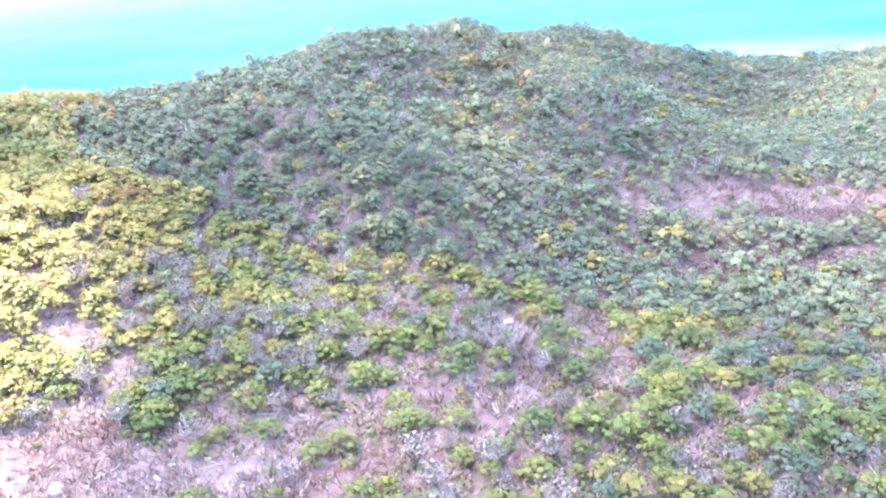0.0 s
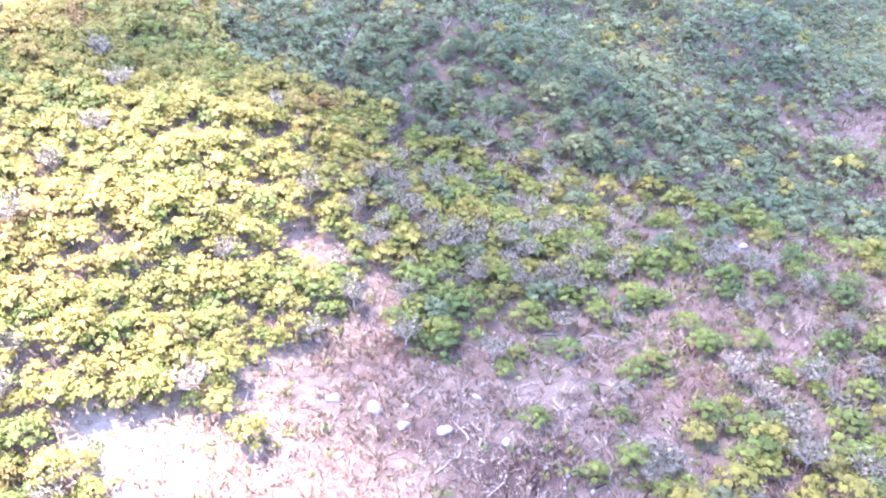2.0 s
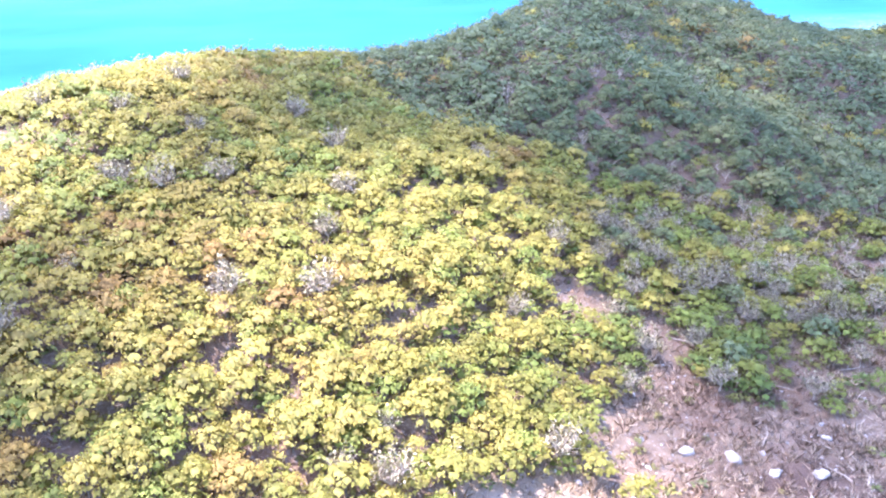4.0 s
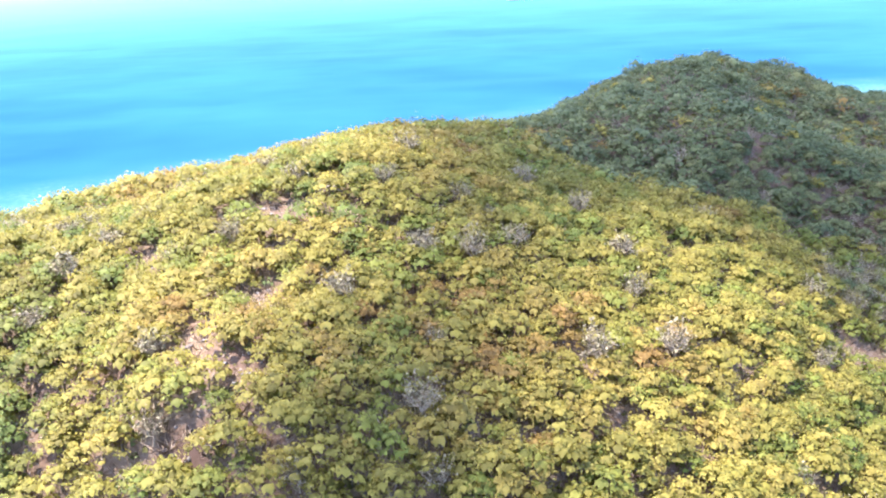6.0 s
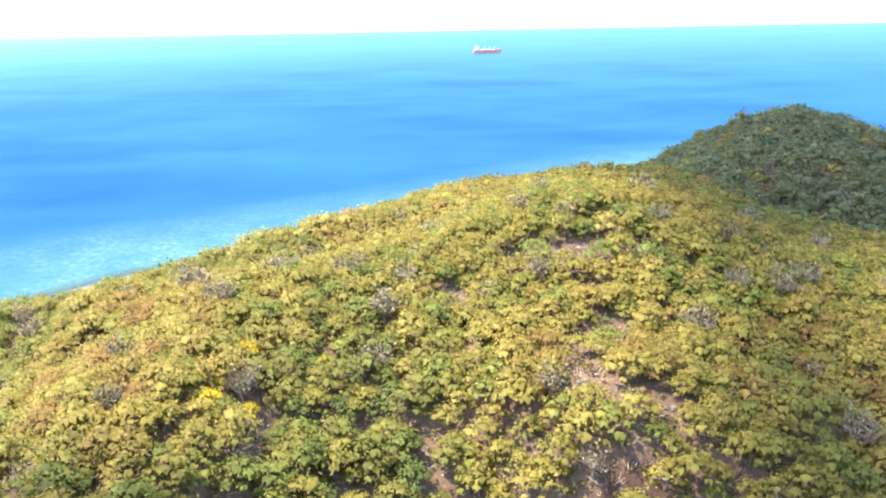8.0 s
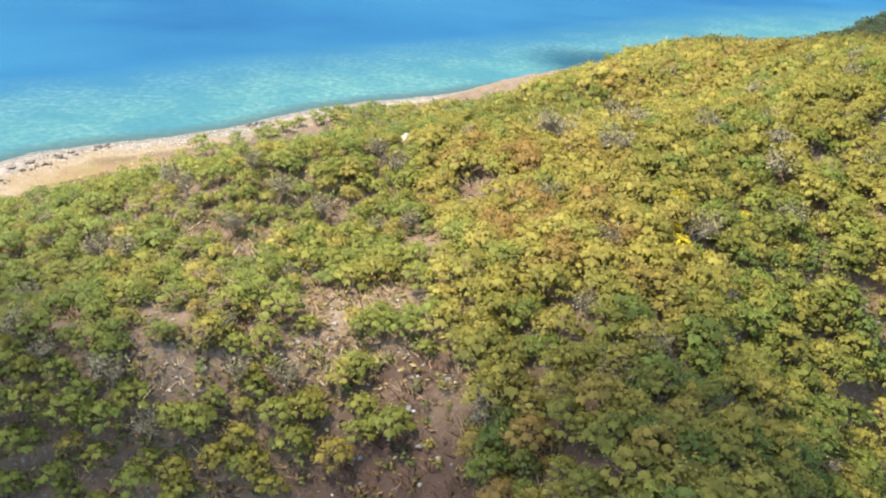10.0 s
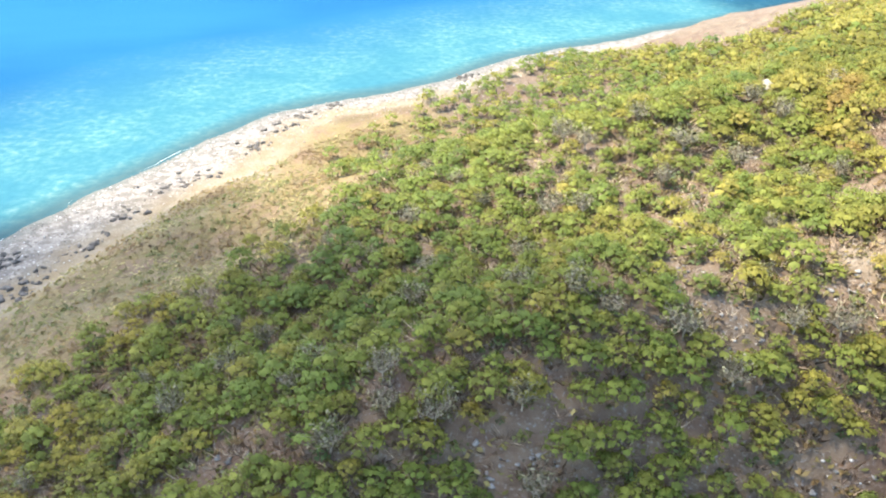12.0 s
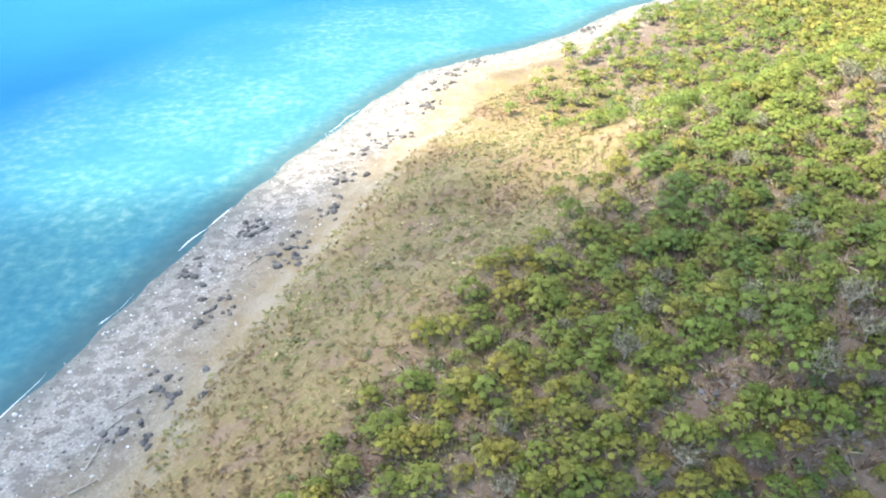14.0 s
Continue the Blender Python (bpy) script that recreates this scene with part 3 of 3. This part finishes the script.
dx_, dy_, dr = scatter(1.7, 83, -500, 110, 50, 275)
unaked = bareness(dx_, dy_)
inland = smooth(-118, -98, dx_) * (1 - smooth(176, 206, dy_ + 0.15 * dx_))
chance = (0.22 + 0.62 * np.maximum(inland, np.maximum(unaked, 0.6 * (1 - smooth(-336, -309, dx_))))) * (1 - open_slope(dx_, dy_, shore(dx_, dy_))) * (0.35 + 1.2 * value_noise(dx_, dy_, 8, 56))
chosen = (dr.random(dx_.size) < chance * np.where(dy_ > 228, unaked, 1)) & (shore(dx_, dy_) > 24)
dx_, dy_ = dx_[chosen], dy_[chosen]
shade_ = np.clip(0.6 * value_noise(dx_, dy_, 10, 59) + 0.5 * dr.random(dx_.size) - 0.05 - 0.7 * np.exp(-(((dx_ + 330) / 14) ** 2 + ((dy_ - 77) / 12) ** 2)), 0, 1)
pieces, spread_tints = [], []
for k in range(8):
    tuft = twig_bush(dr)
    pieces.append(place(tuft, dx_[k::8], dy_[k::8], land(dx_[k::8], dy_[k::8]), dr.uniform(0.7, 2.3, len(dx_[k::8])), dr.uniform(0, 6.283, len(dx_[k::8]))))
    spread_tints.append(np.repeat(shade_[k::8], len(tuft[0])))
v, t, nrm = join(pieces)
twigs_ = leaf_material("dry_scrub_twigs", [(0.0, (0.16, 0.085, 0.056)), (0.35, (0.25, 0.172, 0.120)), (0.7, (0.34, 0.270, 0.190)), (1.0, (0.47, 0.40, 0.31))], True, 0.1)
tagged(new("dry_scrub", mesh_of("dry_scrub", v, t, twigs_, [("tint", np.concatenate(spread_tints))], nrm)), "leafless grey and rust-brown dry scrub on stony soil", "scrub", kind="stuff")
hx, hy, hr = scatter(1.5, 81, -560, -290, 60, 385)
hd = shore(hx, hy)
under = 0.55 * (1 - smooth(-336, -309, hx)) * (1 - smooth(190, 230, hy))
chosen = (hr.random(hx.size) < 0.95 * np.maximum(open_slope(hx, hy, hd), under) * (0.25 + 1.1 * value_noise(hx, hy, 12, 57))) & (hd > 34)
hx, hy = hx[chosen], hy[chosen]


def grass_tuft(r):
    """A low mat of bent blades."""
    k = 6
    p = r.normal(scale=0.5, size=(k, 3)) * (1, 1, 0) + np.array((0, 0, 1)) * r.uniform(0.05, 0.22, (k, 1))
    face = unit(r.normal(scale=0.22, size=(k, 3)) + (0, 0, 1))
    u = unit(np.cross(face, r.normal(size=(k, 3))))
    w = np.cross(face, u)
    a, b_ = r.uniform(0.25, 0.55, (k, 1)), r.uniform(0.10, 0.25, (k, 1))
    q = np.stack([p - u * a, p - w * b_, p + u * a, p + w * b_], 1).reshape(-1, 3)
    i = np.arange(k)[:, None] * 4
    return q, np.concatenate([i + [0, 1, 2], i + [0, 2, 3]]), np.repeat(face, 4, 0)


tints = np.clip(value_noise(hx, hy, 9, 58) + hr.normal(scale=0.18, size=hx.size), 0, 1)
pieces, spread_tints = [], []
for k in range(8):
    tuft = grass_tuft(hr)
    pieces.append(place(tuft, hx[k::8], hy[k::8], land(hx[k::8], hy[k::8]), hr.uniform(0.7, 1.7, len(hx[k::8])), hr.uniform(0, 6.283, len(hx[k::8]))))
    spread_tints.append(np.repeat(tints[k::8], len(tuft[0])))
v, t, nrm = join(pieces)
straw = leaf_material("dry_grass_blades", [(0.0, (0.155, 0.095, 0.045)), (0.35, (0.22, 0.15, 0.060)), (0.65, (0.155, 0.148, 0.042)), (1.0, (0.33, 0.255, 0.115))], True, 0.25)
tagged(new("dry_grass", mesh_of("dry_grass", v, t, straw, [("tint", np.concatenate(spread_tints))], nrm)), "tufts of dry straw and olive grass above the beach", "grass", kind="stuff")
# scattered low bushes on the grass
bx, by, br = scatter(3.0, 85, -540, -390, 60, 300)
chosen = (br.random(bx.size) < 0.5 * open_slope(bx, by, shore(bx, by)) * smooth(32, 80, shore(bx, by)) * smooth(0.25, 0.6, value_noise(bx, by, 14, 66)))
bx, by = bx[chosen], by[chosen]
undergrowth("grass_bush", [(0.0, (0.09, 0.12, 0.04)), (0.5, (0.15, 0.145, 0.045)), (1.0, (0.21, 0.18, 0.07))], 0.25,
            "low green and straw-coloured bush in the dry grass", "bush", bx, by, br.random(bx.size), 0.4, 1.3, 86, 16, 0.32, 0.55)


# ---- clouds over the island: they stand out of sight and keep the sun off the valley, the far hill and the near west slope ----
def ball(r, rounds=2):
    bm = bmesh.new()
    bmesh.ops.create_icosphere(bm, subdivisions=rounds, radius=1)
    v = np.array([p.co[:] for p in bm.verts])
    t = np.array([[p.index for p in f.verts] for f in bm.faces])
    bm.free()
    return v * (1 + 0.16 * r.normal(size=(len(v), 1))), t


def cloud(label, shaded, xs, ys, height, seed, step=24.0, gaps=0.0):
    """A thin broken cloud. shaded(x, y): whether the ground there lies in its shade."""
    r = np.random.default_rng(seed)
    pieces = []
    x, y = np.meshgrid(np.arange(*xs, step), np.arange(*ys, step))
    x, y = x.ravel() + r.uniform(-0.27, 0.27, x.size) * step, y.ravel() + r.uniform(-0.27, 0.27, x.size) * step
    over = np.maximum(land(x, y), 0) + 3
    rim = 0.4 * step
    for gx_, gy_, gz_ in zip(x, y, over):
        if all(shaded(gx_ + a * rim, gy_ + b_ * rim) for a, b_ in ((1, 0), (-1, 0), (0, 1), (0, -1))) and r.random() >= gaps:
            z = height + r.uniform(-8, 20)
            c = np.array((gx_, gy_, gz_)) + np.array(SUN) / SUN.z * (z - gz_)
            v, t = ball(r)
            pieces.append((v * r.uniform(0.75, 1.0) * step * np.array((1, 1, 0.45)) + c, t))
    v, t = join(pieces)
    return tagged(new("cloud", mesh_of("cloud", v, t, CLOUD)), label, "cloud", kind="structure")


def cloud_material():
    m, n, l, p = material("thin_cloud")
    p.inputs["Base Color"].default_value, p.inputs["Roughness"].default_value = (0.9, 0.9, 0.92, 1), 1.0
    clear, both = n.new("ShaderNodeBsdfTransparent"), n.new("ShaderNodeMixShader")
    both.inputs[0].default_value = 0.35
    l.new(clear.outputs[0], both.inputs[1])
    l.new(p.outputs[0], both.inputs[2])
    l.new(both.outputs[0], n["Material Output"].inputs["Surface"])
    return m


CLOUD = cloud_material()
cloud("broad thin white cloud high over the valley and far hill",
      lambda x, y: x > np.interp(y, [40, 80, 99, 118, 142, 150, 158, 166, 180, 200, 260, 400], [-98, -99, -101, -108, -106, -112, -138, -172, -198, -206, -222, -240]), (-250, 220), (0, 470), 900, 61, 22.0)
cloud("long thin white cloud high over the western slope",
      lambda x, y: y < np.interp(x, [-640, -533, -486, -450, -433, -417, -402, -388, -373, -358, -342, -318, -305, -290, -275, -262, -250], [214, 208, 201, 196, 162, 134, 126, 111, 103, 98, 98, 97, 96, 88, 72, 60, 40]), (-720, -240), (-60, 230), 900, 62, 22.0)
cloud("small thin white cloud shading the crown of the ridge",
      lambda x, y: np.interp(y, [60, 96, 118, 134, 153, 181], [-228, -228, -214, -208, -198, -202]) < x < np.interp(y, [60, 88, 103, 116, 130, 145, 165], [-180, -178, -184, -172, -176, -160, -150]), (-240, -140), (50, 200), 900, 63, 13.0, 0.16)


# ---- ship on the horizon ----
def box(lo, hi, inset=0.0):
    (x0, y0, z0), (x1, y1, z1) = lo, hi
    v = np.array([(x0, y0, z0), (x1, y0, z0), (x1, y1, z0), (x0, y1, z0), (x0 + inset, y0 + inset, z1), (x1 - inset, y0 + inset, z1), (x1 - inset, y1 - inset, z1), (x0 + inset, y1 - inset, z1)], float)
    q = [(0, 3, 2, 1), (4, 5, 6, 7), (0, 1, 5, 4), (1, 2, 6, 5), (2, 3, 7, 6), (3, 0, 4, 7)]
    return v, np.array([t for a, b_, c, d in q for t in ((a, b_, c), (a, c, d))])


def part(name, shape, mat, parent, label=""):
    me = mesh_of(name, *shape, mat)
    me.polygons.foreach_set("use_smooth", np.zeros(len(me.polygons), bool))
    ob = new(name, me)
    ob.parent = parent
    return tagged(ob, label)


def hull_shape(length, beam, height):
    """A hull with raked bow and rounded stern: sections from stern to bow."""
    at = np.linspace(-0.5, 0.5, 13)
    wide = np.array([0.72, 0.92, 1, 1, 1, 1, 1, 1, 1, 0.95, 0.8, 0.5, 0.06])
    ring = np.array([(-1, 1.0), (-0.98, 0.3), (-0.8, -0.25), (0.8, -0.25), (0.98, 0.3), (1, 1.0)])
    rows_ = []
    for a, w in zip(at, wide):
        sheer = 1 + 0.35 * max(0, a - 0.25) ** 2 * 16
        rows_.append([(a * length + 4 * q[1] * (a > 0.45), q[0] * w * beam / 2, q[1] * height * (sheer if q[1] > 0.5 else 1)) for q in ring])
    v = np.array(rows_).reshape(-1, 3)
    t, k = [], len(ring)
    for s in range(len(at) - 1):
        for i_ in range(k):
            a, b_ = s * k + i_, s * k + (i_ + 1) % k
            t += [(a, b_, b_ + k), (a, b_ + k, a + k)]
    for i_ in range(1, k - 1):
        t += [(0, i_ + 1, i_), ((len(at) - 1) * k, (len(at) - 1) * k + i_, (len(at) - 1) * k + i_ + 1)]
    return v, np.array(t)


RED = plain_material("red_hull_paint", (0.66, 0.24, 0.21), (0.74, 0.30, 0.26), 0.05, 0.5, 0.05)
WHITE = plain_material("white_ship_paint", (0.72, 0.72, 0.72), (0.82, 0.82, 0.80), 0.08, 0.5, 0.05)
DARK = plain_material("dark_steel", (0.05, 0.05, 0.06), (0.10, 0.10, 0.11), 0.1, 0.6, 0.05)
ship = tagged(new("cargo_ship"), "small red-hulled cargo ship with white deckhouse at sea", "ship", kind="thing")
part("hull", hull_shape(104, 17, 10), RED, ship, "red painted hull")
part("deck", box((-46, -7.5, 10.0), (44, 7.5, 10.6)), DARK, ship)
part("deckhouse", box((-46, -7, 10.6), (-31, 7, 21.0), 0.6), WHITE, ship, "white deckhouse of several storeys")
part("bridge", box((-42, -8.5, 21.0), (-33, 8.5, 24.0), 0.4), WHITE, ship)
part("funnel", box((-44, -2, 24.0), (-40, 2, 29.0), 0.5), RED, ship)
for hx_ in (-20, 0, 20):
    part("hatch_cover", box((hx_ - 8, -6, 10.6), (hx_ + 8, 6, 12.8), 0.3), WHITE, ship)
for hx_ in (-10, 10, 30):
    part("crane_post", tapered((hx_, 0, 10.6), (hx_, 0, 24), 0.9, 0.6, 8), WHITE, ship)
part("mast", tapered((46, 0, 11), (46, 0, 22), 0.5, 0.25, 6), WHITE, ship)
ship.matrix_basis = pose(204, 2853, 0.6, 0, 0, 4) @ Matrix.Scale(0.93, 4)


# ---- rocks ----
def rock_template(r, rounds=2):
    v, t = ball(r, rounds)
    v = v + 0.22 * np.sign(v) * np.abs(v) ** 3
    lump = r.normal(size=(5, 3))
    for q in lump:
        q /= np.linalg.norm(q)
        cut = v @ q
        v = v - np.outer(np.maximum(0, cut - r.uniform(0.55, 0.8)), q)
    return v * np.array((1.2, 0.9, 0.62)), t


ROCK_DARK = plain_material("dark_shore_rock", (0.06, 0.052, 0.048), (0.19, 0.165, 0.145), 0.9)
ROCK_PALE = plain_material("pale_limestone", (0.26, 0.23, 0.21), (0.48, 0.45, 0.42), 0.9)
ROCK_GREY = plain_material("grey_field_stone", (0.16, 0.145, 0.135), (0.32, 0.30, 0.28), 0.9)


def rocks(name, label, group, mat, spots, seed):
    """spots: x, y, size."""
    r = np.random.default_rng(seed)
    shapes = [mesh_of(name, *rock_template(r), mat) for _ in range(7)]
    for k, (x, y, s) in enumerate(spots):
        ob = tagged(new(name, shapes[k % 7]), label, "rock", group, "thing")
        z = float(land(np.array([x]), np.array([y]))[0])
        ob.matrix_basis = pose(x, y, z + 0.12 * s, r.uniform(-8, 8), r.uniform(-8, 8), r.uniform(0, 360)) @ Matrix.Diagonal((s, s * r.uniform(0.8, 1.2), s * r.uniform(0.75, 1.15), 1))


def along_shore(r, count, near, far_, x0, x1):
    out = []
    while len(out) < count:
        x, y = r.uniform(x0, x1), r.uniform(70, 350)
        d = float(shore(np.array([x]), np.array([y]))[0])
        if near < d < far_:
            out.append((x, y))
    return out


rr = np.random.default_rng(91)
CLUMPS = [(-457, 244, 5), (-445, 276, 4), (-451, 264, 4), (-469, 223, 4), (-479, 217, 5), (-485, 198, 5), (-488, 181, 5), (-497, 164, 5), (-497, 157, 4), (-511, 142, 5), (-518, 117, 5), (-522, 107, 5), (-520, 159, 4), (-508, 174, 4),
          (-435, 286, 4), (-385, 317, 4), (-340, 346, 6)]
shore_spots = [(cx + rr.normal() * s * 0.65, cy + rr.normal() * s * 0.65, rr.uniform(0.25, 1.0)) for cx, cy, s in CLUMPS for _ in range(17)]
rocks("shore_rock", "dark jagged rock on the shingle beach", "shore rocks", ROCK_DARK, shore_spots, 92)
rocks("beach_boulder", "pale rounded boulder on the shingle beach", "beach boulders", ROCK_PALE,
      [(x, y, rr.uniform(0.2, 0.55)) for x, y in along_shore(rr, 110, 1, 18, -560, -330)], 93)
valley_spots = [(-74, 97, 1.1), (-81, 98, 1.0), (-87, 101, 1.3), (-94, 102, 1.2), (-70, 106, 0.8), (-64, 95, 0.9), (-90, 90, 0.8), (-17, 166, 1.2), (-33, 168, 1.0), (-327, 170, 2.6), (-324, 169, 1.6), (-212, 155, 1.2)]
valley_spots += [(rr.uniform(-118, -45), rr.uniform(78, 122), rr.uniform(0.2, 0.5)) for _ in range(90)]
rocks("pale_boulder", "chalk-white boulder on bare brown soil", "pale boulders", ROCK_PALE, valley_spots, 94)
field = [(cx + rr.normal() * rx * 0.45, cy + rr.normal() * ry * 0.45, rr.uniform(0.18, 0.5)) for cx, cy, rx, ry, _ in BARE_RIDGE + BARE_WEST for _ in range(9)]
rocks("field_stone", "grey weathered stone in a bare clearing", "field stones", ROCK_GREY, field, 95)

# shingle and gravel, too small to count
sxx, syy, sr = scatter(1.5, 96, -570, -330, 60, 350)
sdd = shore(sxx, syy)
chosen = (sdd > 0.3) & (sdd < 34) & (sr.random(sxx.size) < 0.8 * (1 - smooth(16, 34, sdd)))
sxx, syy = sxx[chosen], syy[chosen]
pebble = icosahedron()
v, t = place((pebble[0] * (1, 0.8, 0.6), pebble[1]), sxx, syy, land(sxx, syy), sr.uniform(0.12, 0.42, sxx.size), sr.uniform(0, 6.283, sxx.size))


def stone_mix():
    m, n, l, p = material("shingle_stones")
    geo = n.new("ShaderNodeNewGeometry")
    l.new(ramp(n, l, geo.outputs["Random Per Island"], [(0.0, (0.09, 0.075, 0.07)), (0.5, (0.22, 0.18, 0.155)), (0.8, (0.36, 0.32, 0.29)), (1.0, (0.55, 0.52, 0.48))]), p.inputs["Base Color"])
    p.inputs["Roughness"].default_value = 0.9
    bump(n, l, noise_node(n, l, geo.outputs["Position"], 6.0), 0.4, 0.05, p)
    return m


STONES = stone_mix()
tagged(new("shingle", mesh_of("shingle", v, t, STONES)), "grey and pink shingle stones along the waterline", "shingle", kind="stuff")
gxx, gyy, gr = scatter(1.6, 97, -380, 90, 60, 245)
chosen = gr.random(gxx.size) < 0.55 * bareness(gxx, gyy)
gxx, gyy = gxx[chosen], gyy[chosen]
v, t = place((pebble[0] * (1, 0.8, 0.6), pebble[1]), gxx, gyy, land(gxx, gyy), gr.uniform(0.10, 0.38, gxx.size), gr.uniform(0, 6.283, gxx.size))
tagged(new("rubble", mesh_of("rubble", v, t, STONES)), "loose stone rubble strewn over the bare clearings", "rubble", kind="stuff")


# ---- fallen branches and driftwood ----
def dead_branch(r, length):
    a = np.array((-length / 2, 0, 0.15))
    pieces = []
    for k in range(4):
        b_ = a + np.array((length / 4, r.normal() * 0.25, r.uniform(-0.05, 0.10)))
        pieces.append(tapered(a, b_, 0.15 - 0.025 * k, 0.125 - 0.025 * k, 6))
        if k:
            pieces.append(tapered(a, a + np.array((r.uniform(0.4, 1.2), r.choice([-1, 1]) * r.uniform(0.6, 1.4), r.uniform(0.1, 0.5))), 0.06, 0.025, 4))
        a = b_
    return join(pieces)


def branches(name, label, group, spots, seed):
    r = np.random.default_rng(seed)
    shapes = [mesh_of(name, *dead_branch(r, 5.0), GREY_WOOD) for _ in range(5)]
    for k, (x, y, turn_) in enumerate(spots):
        ob = tagged(new(name, shapes[k % 5]), label, "branch", group, "thing")
        ob.matrix_basis = pose(x, y, float(land(np.array([x]), np.array([y]))[0]), 0, 0, turn_) @ Matrix.Scale(r.uniform(0.7, 1.3), 4)


branches("fallen_branch", "bleached fallen branch on bare ground", "fallen branches",
         [(rr.uniform(-108, -20), rr.uniform(74, 150), rr.uniform(0, 360)) for _ in range(34)] + [(rr.uniform(-350, -315), rr.uniform(72, 132), rr.uniform(0, 360)) for _ in range(12)], 98)
branches("driftwood", "pale driftwood branch on the shingle", "driftwood", [(-525, 115, 40), (-526, 110, 60), (-527, 95, 20), (-528, 102, 80), (-505, 160, 50), (-470, 232, 30)], 99)


# ---- surf: a thin broken line of white water ----
def surf():
    r = np.random.default_rng(120)
    xs, ys = np.array(COAST, float).T
    s = np.concatenate([[0], np.cumsum(np.hypot(np.diff(xs), np.diff(ys)))])
    at = np.arange(0, s[-1], 1.2)
    x, y = np.interp(at, s, xs), np.interp(at, s, ys)
    tx, ty = np.gradient(x), np.gradient(y)
    q = np.hypot(tx, ty)
    nx, ny = -ty / q, tx / q
    wide = np.clip(1.1 * (value_noise(at, 0 * at, 17, 6) - 0.5), 0, 0.6) * (0.5 + value_noise(at, 0 * at, 3, 8))
    wide = np.where((y > 142) & (y < 210), 0.45 * wide + 0.22 * smooth(0.35, 0.6, value_noise(at, 0 * at, 7, 9)), 0.4 * np.where((y > 60) & (y < 330), wide, 0))
    off = 0.9 + 1.4 * (value_noise(at, 0 * at, 9, 7) - 0.5)
    a = np.stack([x + nx * off, y + ny * off, 0 * x + 0.05], 1)
    b_ = np.stack([x + nx * (off + wide), y + ny * (off + wide), 0 * x + 0.05], 1)
    i = np.where((wide[:-1] > 0.02) | (wide[1:] > 0.02))[0]
    k = len(at)
    t = np.concatenate([np.stack([i, i + 1, i + 1 + k], 1), np.stack([i, i + 1 + k, i + k], 1)])
    tagged(new("surf", mesh_of("surf", np.concatenate([a, b_]), t, plain_material("white_foam", (0.7, 0.72, 0.73), (0.85, 0.86, 0.86), 0.8))),
           "thin broken line of white surf along the beach", "surf", kind="structure")


surf()
